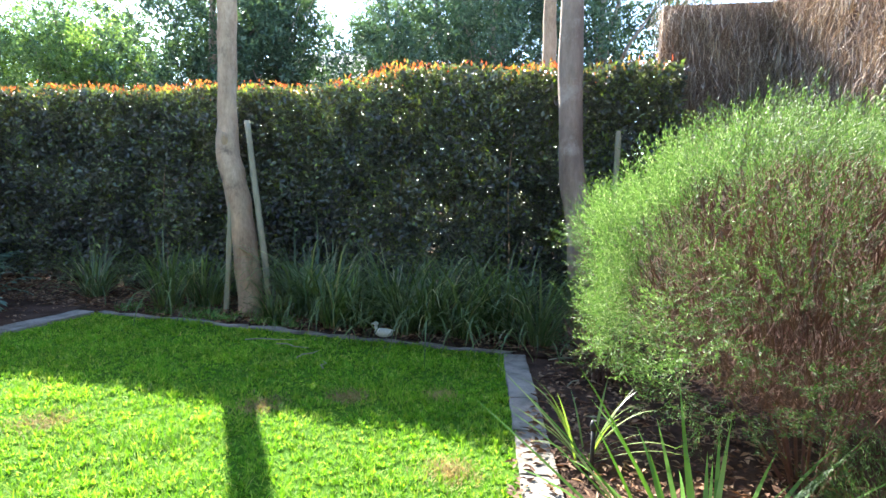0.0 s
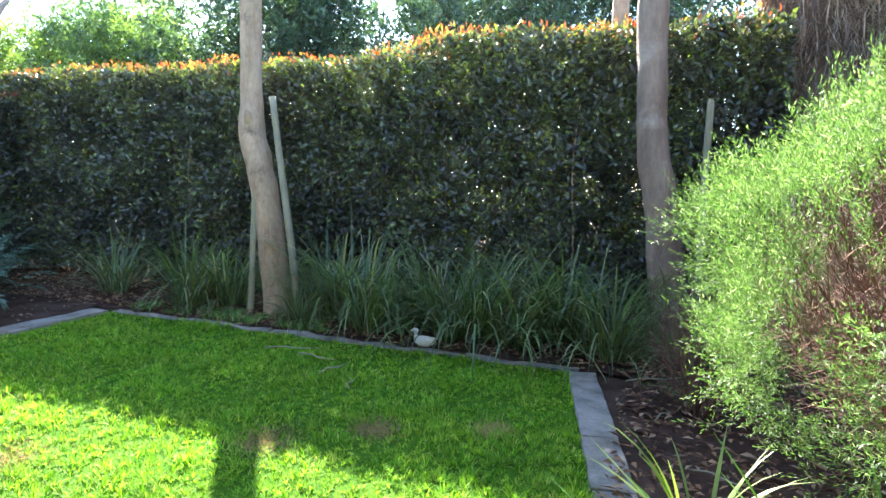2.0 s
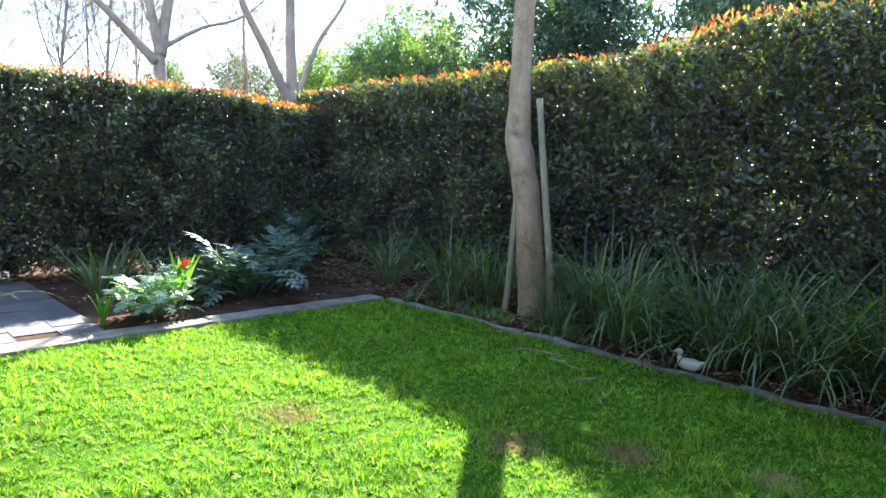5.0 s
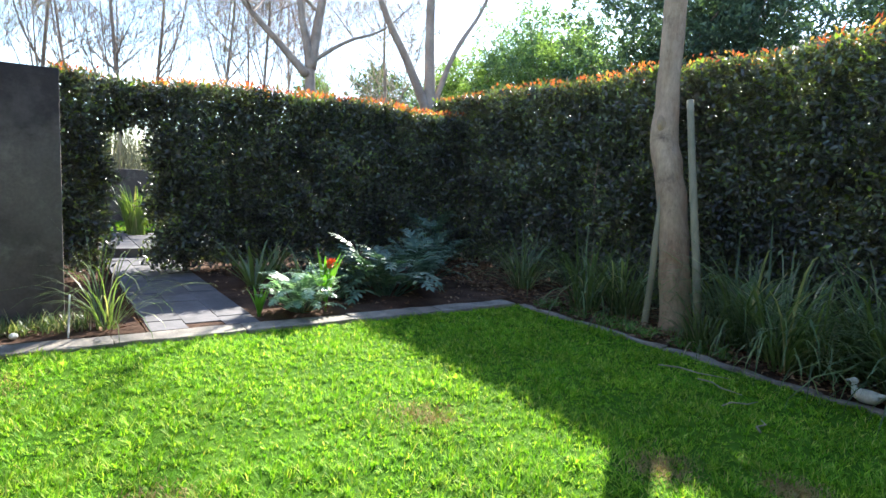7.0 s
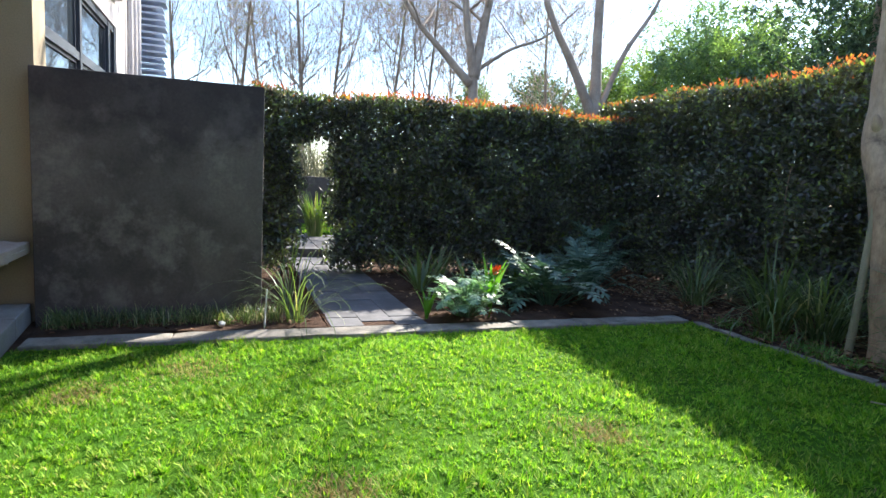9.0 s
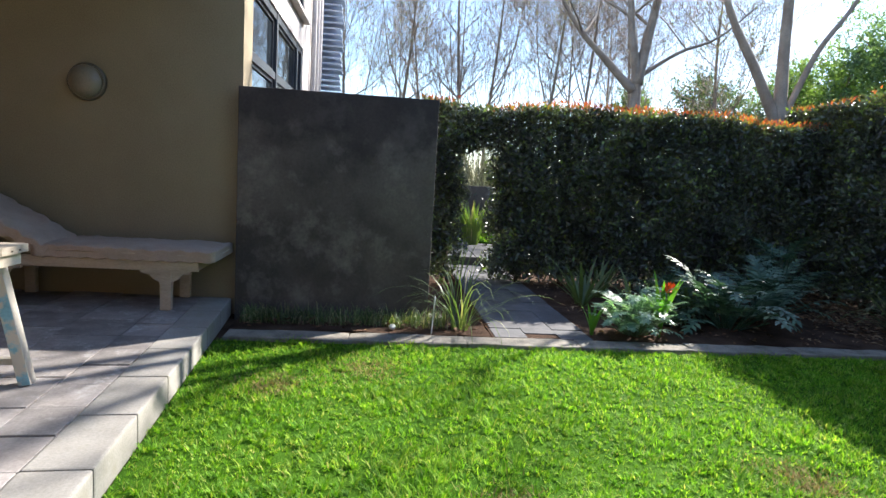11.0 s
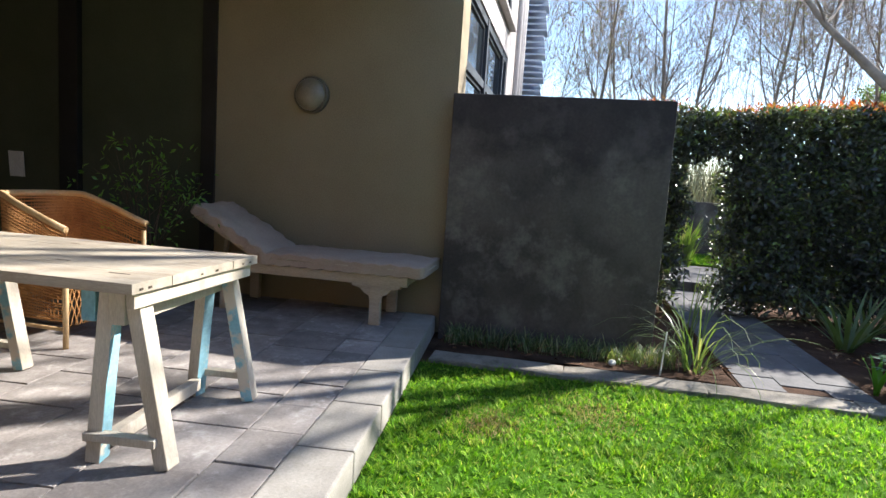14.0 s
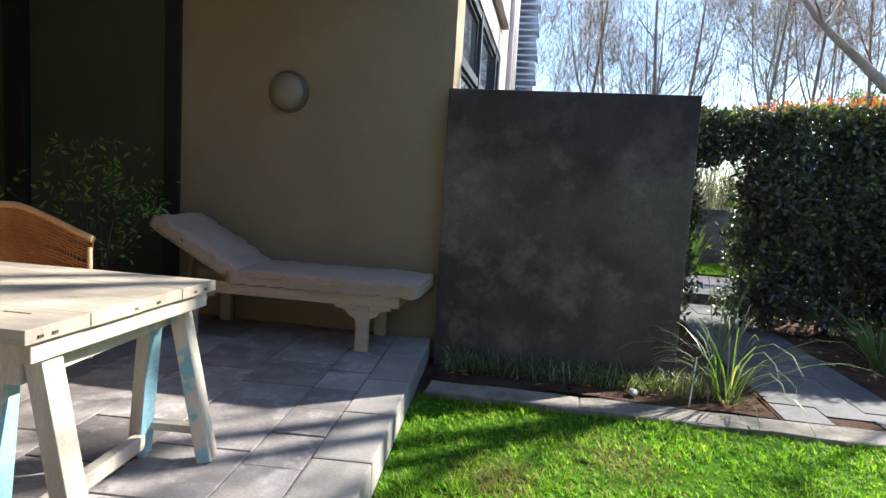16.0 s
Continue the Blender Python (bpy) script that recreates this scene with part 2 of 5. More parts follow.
def grass():
    n = 39000
    c = np.stack([rng.uniform(-5.52, 0.6, n), rng.uniform(1.0, 7.08, n), np.zeros(n)], 1)
    c = c[(c[:, 1] > COPE(c[:, 0]) + 0.01) & (c[:, 0] < STRIP(c[:, 1]) + 0.02)]
    dry = np.zeros(len(c))
    for x, y, r in DRY:
        dry = np.maximum(dry, np.exp(-((c[:, 0] - x) ** 2 + (c[:, 1] - y) ** 2) / (r * r)))
    c = c[rng.uniform(size=len(c)) > dry * 0.75]
    tall = np.array([noise.noise(Vector((a * 2.2, b * 2.2, 0))) + 0.9 * noise.noise(Vector((a * 8, b * 8, 4))) for a, b in c[:, :2]])
    tall = np.clip(1 + 0.8 * tall, 0.4, 1.9) * rng.uniform(0.75, 1.25, len(c))
    per = 7
    p, tall = np.repeat(c, per, 0), np.repeat(tall, per)
    turn = np.repeat(rng.uniform(0, 2 * np.pi, len(c)), per)
    n = len(p)
    ang = turn + rng.normal(0, 1.1, n)
    p = p + np.stack([np.cos(ang), np.sin(ang), 0 * ang], 1) * rng.uniform(0, 0.016, (n, 1))
    ok = (p[:, 1] > COPE(p[:, 0]) + 0.008) & (p[:, 0] < STRIP(p[:, 1]) + 0.02)
    p, ang, tall = p[ok], ang[ok], tall[ok]
    n = len(p)
    v, f = blade_arrays(p, np.stack([np.cos(ang), np.sin(ang), 0 * ang], 1), rng.uniform(0.024, 0.05, n) * tall, rng.uniform(0.0045, 0.007, n), rng.uniform(0.5, 2.4, n), 2, rng.uniform(0.35, 2.2, n))
    return np_mesh("lawn_grass", v, f, M_GRASS)


M_STRAW = leaf_mat("straw_blade", [(0.0, (0.28, 0.2, 0.09)), (0.6, (0.42, 0.32, 0.16)), (1.0, (0.3, 0.34, 0.1))], 0.8, 0.35, 0.1, (1.1, 1, 0.6))
ps = np.concatenate([np.stack([x + rng.normal(0, r * 0.6, 900), y + rng.normal(0, r * 0.6, 900), np.zeros(900)], 1) for x, y, r in DRY])
ps = ps[(ps[:, 1] > COPE(ps[:, 0]) + 0.03) & (ps[:, 0] > -5.48)]
an = rng.uniform(0, 6.28, len(ps))
v, f = blade_arrays(ps, np.stack([np.cos(an), np.sin(an), 0 * an], 1), rng.uniform(0.025, 0.05, len(ps)), 0.005, rng.uniform(0.4, 1.6, len(ps)), 2, rng.uniform(0.2, 1.6, len(ps)))
tagged(np_mesh("dry_grass", v, f, M_STRAW), "straw-coloured dry grass patches in the lawn", "grass", kind="stuff")
tagged(grass(), "short bright green lawn grass with drier patches", "grass", kind="stuff")

# ---- kerbs and paved strip ----
kerb = empty("kerb", pose(0, 0, 0), "grey concrete kerb edging the lawn", "kerb", kind="structure")


def worn(bm, amount, seed):
    """Uneven edges of old concrete."""
    bmesh.ops.subdivide_edges(bm, edges=[e for e in bm.edges if e.calc_length() > 0.2], cuts=7)
    for v in bm.verts:
        d = noise.noise_vector(Vector((v.co.x * 5 + seed, v.co.y * 5, v.co.z * 5)))
        v.co += d * amount
    return bm


for k in range(6):
    y0 = 1.02 + k * 1.0
    part("kerb_stone", worn(boxed(-5.74, -5.5, y0 + 0.001, y0 + 0.999, -0.1, 0.036, 0.012), 0.012, k), M_CONC, kerb)
for k in range(5):
    x0 = -5.5 + k * 0.95
    part("kerb_stone", worn(boxed(x0 + 0.001, x0 + 0.949, 7.06, 7.16, -0.1, 0.022, 0.014), 0.022, k + 20), M_CONC, kerb)
strip = empty("paved_strip", pose(STRIP(7.0), 7.0, 0, 0, 0, math.degrees(math.atan(0.195))), "weathered grey concrete strip beside the lawn", "paving", kind="structure")
for k in range(10):
    part("slab", worn(boxed(0.0, 0.21, -0.6 * k - 0.599, -0.6 * k - 0.001, -0.1, 0.03 + 0.003 * ((k * 3) % 4), 0.01), 0.01, k + 40), M_CONC, strip)

# ---- terrace ----
M_TILE = rough_mat("terrace_tile", [(0.3, (0.2, 0.177, 0.166)), (0.7, (0.37, 0.335, 0.315))], 5, 60, 0.8, 0.4, 0.005, stain=((0.46, 0.43, 0.41), 9, 0.54, 0.7), vary=0.35)
M_COPE = rough_mat("coping_stone", [(0.3, (0.24, 0.22, 0.195)), (0.7, (0.35, 0.33, 0.3))], 3, 70, 0.85, 0.3, 0.005, stain=((0.24, 0.22, 0.17), 5, 0.55, 0.8), vary=0.15)
TER = pose(-3.6, 1.12, 0, 0, 0, math.degrees(math.atan(0.085)))
terrace = empty("terrace", TER, "raised terrace of worn grey concrete tiles", "terrace", kind="structure")
part("terrace_base", boxed(-3.05, 5.0, -5.5, -0.02, -0.2, 0.155), M_CONC, terrace)
for k in range(13):
    x0 = -2.75 + k * 0.55
    part("coping", boxed(x0 + 0.004, x0 + 0.546, -0.27, 0.0, 0.0, 0.17, 0.012), M_COPE, terrace)
for k in range(22):
    x0 = -2.75 + k * 0.33
    part("tile", boxed(x0 + 0.004, x0 + 0.326, -0.536, -0.276, 0.12, 0.166 + 0.003 * ((k * 7) % 3 - 1), 0.004), M_TILE, terrace)
for r in range(10):
    for k in range(17):
        x0 = -2.75 + k * 0.44 - (r % 2) * 0.22
        part("tile", boxed(x0 + 0.004, x0 + 0.436, -0.976 - 0.44 * r, -0.544 - 0.44 * r, 0.12, 0.166 + 0.003 * ((k * 5 + r * 3) % 3 - 1), 0.004), M_TILE, terrace)

# ---- house ----
wall_beige = tagged(part("wall_beige", boxed(-6.75, -6.4, -1.36, 0.94, 0.0, 3.4), M_BEIGE, None), "smooth beige plaster wall", "wall", kind="structure")
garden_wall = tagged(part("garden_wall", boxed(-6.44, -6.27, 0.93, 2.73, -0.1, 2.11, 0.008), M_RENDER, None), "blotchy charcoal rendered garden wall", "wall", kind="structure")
# Unseen; assumed overhead so the beige wall stays dim.
ceiling = tagged(part("ceiling", boxed(-6.75, 3.0, -5.5, 0.9, 3.4, 3.65), M_BEIGE, None), "unseen beige soffit assumed over the terrace for shade", "ceiling", kind="structure")
wall_back = tagged(part("wall_back", boxed(-9.0, 3.0, -5.3, -5.0, 0, 3.4), M_BEIGE, None), "shaded beige plaster back wall", "wall", kind="structure")


def facade():
    bm = bmesh.new()
    x0, x1, y0, y1 = -12.4, -6.75, 0.6, 0.9
    xs = [x0, -10.45, -6.752, x1]
    for za, zb, holes in ((0, 1.0, False), (1.0, 3.26, True), (3.26, 3.68, False), (3.68, 5.6, True), (5.6, 6.2, False)):
        if not holes:
            box(bm, x0, x1, y0, y1, za, zb)
        else:
            box(bm, xs[0], xs[1], y0, y1, za, zb)
    box(bm, -6.748, -6.42, 0.6, 0.938, 3.4, 6.2)
    box(bm, x0, x0 + 0.3, -5, y0, 0, 6.2)
    box(bm, -6.748, -6.42, -5, 0.6, 3.66, 6.2)
    box(bm, x0, -6.42, -5, 0.9, 6.2, 6.4)
    return part("wall_house", bm, M_WHITE, None)


house_wall = tagged(facade(), "sunlit pale plaster house wall", "wall", kind="structure")

# ---- hedges ----
M_NEW = leaf_mat("new_leaf", [(0.0, (0.34, 0.06, 0.035)), (0.4, (0.44, 0.13, 0.05)), (0.7, (0.36, 0.22, 0.07)), (1.0, (0.16, 0.24, 0.04))], 0.35, 0.45, 0.5, (1.3, 1.1, 0.6))
M_STEM = rough_mat("hedge_stem", [(0.3, (0.06, 0.04, 0.028)), (0.7, (0.16, 0.11, 0.075))], 5, 50, 0.9, 0.5, 0.008)


def back_top(x):
    return 2.72 + 0.2 / (1 + np.exp(-(x + 2.9) * 3)) + 0.03 * np.sin(x * 2.3) + 0.02 * np.sin(x * 7.1)


def left_top(y):
    return 2.38 + 0.02 * np.sin(y * 3.1) + 0.03 * np.sin(y * 1.3)


def in_arch(p):
    y, z = p[:, 1] + 0.05 * np.sin(p[:, 2] * 9) + rng.normal(0, 0.05, len(p)), p[:, 2] + rng.normal(0, 0.06, len(p))
    return (np.abs(y - 3.49) < 0.235) & (z < 1.5 + 0.65 * np.clip(y - 3.25, 0, 0.35) + 0.2 * np.sqrt(np.clip(1 - ((y - 3.49) / 0.235) ** 2, 0, 1)))


THIN = [(-6.42, 2.2, 0.24), (-3.25, 2.28, 0.2), (-2.25, 2.3, 0.28), (-2.75, 2.25, 0.14), (-4.9, 1.5, 0.16), (-7.3, 1.6, 0.25), (-2.2, 1.6, 0.14)]      # sparse places in the back hedge: x, z, radius


def sparse(p, front):
    """Where the sun finds its way through the hedge to its face."""
    t = (p[:, 1] - front) / SUN_DIR.y
    x, z = p[:, 0] - SUN_DIR.x * t, p[:, 2] - SUN_DIR.z * t
    out = np.zeros(len(p), bool)
    for a, b, r in THIN:
        out |= (x - a) ** 2 + (z - b) ** 2 < (r * rng.uniform(0.6, 1.15, len(p))) ** 2
    return out & (p[:, 1] > front + 0.16) & (rng.uniform(size=len(p)) < 0.82)


def hedge(name, n_vol, n_face, lo, hi, top, axis, label, cut=None):
    e = empty(name, pose(0, 0, 0), label, "hedge")
    lo, hi = np.array(lo), np.array(hi)
    p = rng.uniform(lo, hi, (n_vol, 3))
    q = rng.uniform(lo, hi, (n_face, 3))
    d = np.abs(rng.normal(0, 0.09, n_face))
    wob = np.array([noise.noise(Vector((a[0] * 1.6, a[1] * 1.6, a[2] * 1.6))) for a in q]) * 0.2
    if axis == 1:
        q[:, 1] = lo[1] + d + wob
    else:
        q[:, 0] = hi[0] - d - wob
    p = np.concatenate([p, q])
    t = top(p[:, 0] if axis == 1 else p[:, 1])
    p[:, 2] = lo[2] + (p[:, 2] - lo[2]) / (hi[2] - lo[2]) * (t - lo[2])
    gap = np.array([noise.noise(Vector(a) * 2.7) for a in p])
    keep = (gap > -0.32 - 0.2 * np.clip(p[:, 2] - 1.5, 0, 1)) | (rng.uniform(size=len(p)) < 0.35)
    keep &= rng.uniform(size=len(p)) < np.clip((p[:, 2] - lo[2]) / 0.5 + 0.35, 0, 1)
    p = p[keep]
    p = p[~(cut(p) if cut is not None else sparse(p, lo[1]))]
    n = len(p)
    out = np.zeros((n, 3))
    out[:, axis] = -1 if axis == 1 else 1
    way = unit(rand_dirs(n) + out * 0.5 + np.array([[0, 0, 0.25]]))
    face = unit(rand_dirs(n) * 0.8 + np.array([[0, 0, 0.9]]) + out * 0.4)
    v, f = leaf_arrays(p, way, face, rng.uniform(0.05, 0.1, n), rng.uniform(0.024, 0.043, n))
    np_mesh("foliage", v, f, M_HEDGE, e, "", "stuff")
    m = int((hi[1 - axis] - lo[1 - axis]) * 800)
    s = rng.uniform(lo, hi, (m, 3))
    t = top(s[:, 0] if axis == 1 else s[:, 1])
    patchy = np.array([noise.noise(Vector((a[0] * 1.1, a[1] * 1.1, 3.3))) for a in s])
    s[:, 2] = t + rng.uniform(-0.04, 0.07, m) + 0.05 * np.clip(patchy, 0, 1)
    s = s[rng.uniform(size=m) < 0.45 + patchy * 0.7]
    m = len(s)
    v, f = leaf_arrays(s, unit(rand_dirs(m) + np.array([[0, 0, 1.1]])), rand_dirs(m), rng.uniform(0.04, 0.085, m), rng.uniform(0.016, 0.03, m))
    np_mesh("new_growth", v, f, M_NEW, e, "red and orange young leaves along the top", "stuff")
    span = hi[1 - axis] - lo[1 - axis]
    for k in range(int(span / 0.55)):
        a = lo[1 - axis] + 0.3 + k * 0.55 + rng.uniform(-0.12, 0.12)
        if cut is not None and abs(a - 3.5) < 0.3:
            continue
        c = (lo[axis] + hi[axis]) / 2 + rng.uniform(-0.12, 0.12)
        bm = bmesh.new()
        for s_ in range(2):
            pts = []
            for h in range(6):
                z = -0.05 + h * 0.46
                b = a + 0.06 * math.sin(h * 1.7 + k + s_ * 2) + 0.05 * s_
                cc = c + 0.06 * math.cos(h * 1.3 + k * 2 + s_)
                pts.append((b, cc, z) if axis == 1 else (cc, b, z))
            tube(bm, pts, [0.026 - 0.003 * h for h in range(6)], 6)
        part("stem", bm, M_STEM, e)
    return e


hedge("hedge", 150000, 90000, (-9.4, 8.35, 0.1), (0.75, 9.3, 2.8), back_top, 1, "tall clipped dark green hedge with reddish new growth")
hedge("hedge", 72000, 50000, (-9.15, 2.7, 0.1), (-8.35, 8.3, 2.45), left_top, 0, "clipped see-through hedge with an arched gap", in_arch)

# ---- beds ----


def bed(name, x0, x1, y0, y1, base, rise, label):
    bm = bmesh.new()
    nx, ny = max(4, int((x1 - x0) / 0.12)), max(4, int((y1 - y0) / 0.12))
    bmesh.ops.create_grid(bm, x_segments=nx, y_segments=ny, size=0.5)
    for v in bm.verts:
        v.co.x, v.co.y = x0 + (v.co.x + 0.5) * (x1 - x0), y0 + (v.co.y + 0.5) * (y1 - y0)
        v.co.z = base + rise * noise.noise(Vector((v.co.x * 1.7, v.co.y * 1.7, 0))) + 0.02 * noise.noise(Vector((v.co.x * 9, v.co.y * 9, 2)))
    for f in bm.faces:
        f.smooth = True
    return tagged(part(name, bm, M_SOIL, None), label, "soil", kind="structure")


bed("bed_back", -9.5, 1.7, 7.12, 9.6, 0.012, 0.02, "leaf-strewn brown soil under the back hedge")
bed("bed_side", -9.5, -5.77, 4.22, 7.19, 0.03, 0.03, "dark soil of the planted side bed")
bed("bed_wall", -6.26, -5.77, 1.0, 3.27, 0.03, 0.02, "narrow soil bed below the garden wall")
for k, (yy, xa) in enumerate(((6.1, -0.42), (4.9, -0.2), (3.7, 0.03), (2.5, 0.26), (1.3, 0.49))):
    bed("bed_shrub_%d" % (k + 1), xa, 2.4, yy, yy + 1.2 - 0.002, 0.0, 0.03, "dark mulched soil under the shrub")

M_LITTER = leaf_mat("dead_leaf", [(0.0, (0.1, 0.05, 0.03)), (0.5, (0.22, 0.12, 0.07)), (1.0, (0.4, 0.28, 0.18))], 0.8, 0.15, 0.2, (1, 0.8, 0.5))


def litter(name, n, x0, x1, y0, y1, z, label):
    p = np.stack([rng.uniform(x0, x1, n), rng.uniform(y0, y1, n), np.full(n, z) + rng.uniform(0, 0.04, n)], 1)
    ang = rng.uniform(0, 6.28, n)
    way = np.stack([np.cos(ang), np.sin(ang), rng.uniform(-0.15, 0.3, n)], 1)
    v, f = leaf_arrays(p, way, unit(rand_dirs(n) * 0.5 + np.array([[0, 0, 1]])), rng.uniform(0.03, 0.09, n), rng.uniform(0.012, 0.035, n), 0.35)
    tagged(np_mesh(name, v, f, M_LITTER), label, "leaf litter", kind="stuff")


litter("leaf_litter", 6500, -9.0, 0.6, 7.15, 8.4, 0.02, "fallen brown leaves under the hedge")
litter("leaf_litter", 2600, -0.42, 1.4, 4.0, 7.3, 0.02, "fallen brown leaves and bark on the soil")
litter("leaf_litter", 500, -8.6, -5.8, 4.3, 7.1, 0.04, "fallen brown leaves in the side bed")
litter("leaf_litter", 160, -6.24, -5.8, 1.05, 3.25, 0.04, "fallen brown leaves below the garden wall")

# ---- garden path ----
M_PATH = rough_mat("path_slab", [(0.3, (0.07, 0.068, 0.072)), (0.7, (0.13, 0.127, 0.133))], 3, 60, 0.8, 0.3, 0.004, stain=((0.18, 0.17, 0.17), 4, 0.5, 0.8), vary=0.2)
path = empty("garden_path", pose(0, 0, 0), "grey concrete slab path through the hedge", "path", kind="structure")
part("path_base", boxed(-10.1, -5.75, 3.28, 4.22, -0.1, 0.03), M_SOIL, path)
for k in range(14):
    for r in range(3):
        x0 = -5.752 - 0.31 * k - (0.15 if r == 1 else 0)
        part("paver", boxed(x0 - 0.307, x0, 3.3 + 0.3 * r, 3.597 + 0.3 * r, 0.0, 0.036 + 0.002 * ((k * 3 + r * 2) % 4), 0.004), M_PATH, path)
for k in range(4):
    part("slab", boxed(-12.2, -10.1, 2.3 + 0.75 * k, 3.04 + 0.75 * k, -0.1, 0.17, 0.008), M_PATH, path)
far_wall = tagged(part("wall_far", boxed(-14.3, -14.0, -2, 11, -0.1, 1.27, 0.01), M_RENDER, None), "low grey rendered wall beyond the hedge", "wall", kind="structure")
far_lawn = tagged(part("far_lawn", boxed(-13.95, -12.25, -2, 11, -0.1, 0.2), M_TURF, None), "green lawn beyond the hedge", "lawn", kind="structure")
nf = 6000
pf = np.stack([rng.uniform(-13.95, -12.25, nf), rng.uniform(2.5, 6, nf), np.full(nf, 0.2)], 1)
an = rng.uniform(0, 6.28, nf)
v, f = blade_arrays(pf, np.stack([np.cos(an), np.sin(an), 0 * an], 1), rng.uniform(0.04, 0.08, nf), 0.009, 1.0, 2, 2.0)
tagged(np_mesh("far_grass", v, f, M_GRASS), "bright grass beyond the hedge", "grass", kind="stuff")

# ---- trees by the lawn ----


def wavy(pts, n=16):
    """Smooth line through a few places."""
    out = []
    pts = [Vector(p) for p in pts]
    for i in range(len(pts) - 1):
        a, b, c, d = pts[max(i - 1, 0)], pts[i], pts[i + 1], pts[min(i + 2, len(pts) - 1)]
        for k in range(n):
            t = k / n
            out.append(0.5 * ((2 * b) + (c - a) * t + (2 * a - 5 * b + 4 * c - d) * t * t + (3 * b - a - 3 * c + d) * t ** 3))
    return out + [pts[-1]]


def trunk_mesh(pts, radii, n=8, sides=18, lump=0.06, seed=0):
    line = wavy(pts, n)
    rr = [np.interp(i / (len(line) - 1) * (len(pts) - 1), range(len(pts)), radii) for i in range(len(line))]
    bm = tube(bmesh.new(), line, [float(r) for r in rr], sides)
    for v in bm.verts:
        i = min(range(len(line)), key=lambda k: (line[k] - v.co).length_squared)
        d = v.co - line[i]
        v.co += d * lump * 3 * noise.noise(Vector((v.co.x * 9 + seed, v.co.y * 9, v.co.z * 3)))
    return bm


def grow(bm, a, way, length, radius, depth, spread, seed, up=0.12, kids=(2, 4), tips=None, thin=0.0015):
    """Branches that fork and taper."""
    r = random.Random(seed)
    pts, p, w = [Vector(a)], Vector(a), Vector(way).normalized()
    segs = 4 if radius > 0.02 else 3
    for k in range(segs):
        w = (w + Vector((r.uniform(-1, 1), r.uniform(-1, 1), r.uniform(-0.6, 0.8))) * 0.16 + Vector((0, 0, up))).normalized()
        p = p + w * length / segs
        pts.append(p)
    tube(bm, pts, [max(thin, radius * (1 - 0.55 * k / segs)) for k in range(segs + 1)], 6 if radius > 0.03 else (4 if radius > 0.012 else 3), False)
    if depth == 0:
        if tips is not None:
            tips.append(p)
        return
    for k in range(r.randint(*kids)):
        i = r.randint(1, segs)
        side = Vector((r.uniform(-1, 1), r.uniform(-1, 1), r.uniform(-0.2, 0.5))).normalized()
        grow(bm, pts[i], pts[i] - pts[i - 1] + (pts[i] - pts[i - 1]).length * spread * side * 1.4, length * r.uniform(0.55, 0.8), radius * (1 - 0.55 * i / segs) * r.uniform(0.45, 0.7), depth - 1, spread, seed * 7 + k * 13 + 1, up, kids, tips, thin)
    grow(bm, p, w, length * 0.75, radius * 0.45, depth - 1, spread, seed * 5 + 3, up, kids, tips, thin)


M_CROWN = leaf_mat("crown_leaf", [(0.0, (0.03, 0.06, 0.015)), (0.6, (0.06, 0.11, 0.025)), (1.0, (0.1, 0.15, 0.04))], 0.4, 0.35)


def leafy(name, tips, per, size, spread, material, parent, narrow=0.45):
    t = np.array([tuple(p) for p in tips])
    p = np.repeat(t, per, 0)
    p = p + rng.normal(0, spread, p.shape)
    n = len(p)
    v, f = leaf_arrays(p, rand_dirs(n) + np.array([[0, 0, -0.3]]), rand_dirs(n) + np.array([[0, 0, 0.6]]), rng.uniform(0.6, 1.3, n) * size, rng.uniform(0.6, 1.2, n) * size * narrow)
    return np_mesh(name, v, f, material, parent, "", "stuff")


tree = empty("tree", pose(-3.93, 7.72, 0.03), "smooth grey-brown tree trunk with a bend beside two stakes", "tree")
off = Vector((3.93, -7.72, -0.03))
bend = [Vector(p) + off for p in ((-3.93, 7.72, 0.0), (-3.98, 7.72, 0.4), (-4.06, 7.74, 0.95), (-4.15, 7.74, 1.45), (-4.28, 7.76, 1.9), (-4.3, 7.78, 2.3), (-4.305, 7.78, 3.3), (-4.34, 7.8, 4.6), (-4.25, 7.9, 5.6))]
part("trunk", trunk_mesh(bend, [0.17, 0.148, 0.143, 0.145, 0.138, 0.118, 0.11, 0.1, 0.07], seed=3), M_BARK, tree)
kn = trunk_mesh([Vector((-4.26, 7.68, 1.98)) + off, Vector((-4.245, 7.635, 2.05)) + off, Vector((-4.24, 7.6, 2.12)) + off], [0.05, 0.045, 0.012], 4, 10, 0.1, 5)
part("knot", kn, M_BARK, tree, "healed knot on the trunk")
bm, tips = bmesh.new(), []
for k in range(4):
    grow(bm, bend[-1], (math.cos(k * 1.7), math.sin(k * 1.7), 1.0), 1.5, 0.045, 2, 0.8, 40 + k, 0.1, (2, 3), tips)
tagged(part("branchwork", bm, M_BARK, tree), kind="stuff")
leafy("crown", tips, 26, 0.1, 0.3, M_CROWN, tree)
for a, b, r in (((-3.6, 7.6, 0.0), (-4.0, 7.71, 2.25), 0.036), ((-4.2, 7.6, 0.0), (-4.16, 7.64, 1.35), 0.033)):
    st = empty("stake", pose(*a), "weathered round wooden stake beside the trunk", "stake", "stakes by the trunk")
    b2 = Vector(b) - Vector(a)
    part("pole", trunk_mesh([(0, 0, 0), b2 * 0.35 + Vector((0.006, 0, 0)), b2 * 0.7, b2], [r, r, r * 0.95, r * 0.9], 4, 12, 0.03, 9), M_STAKE, st)

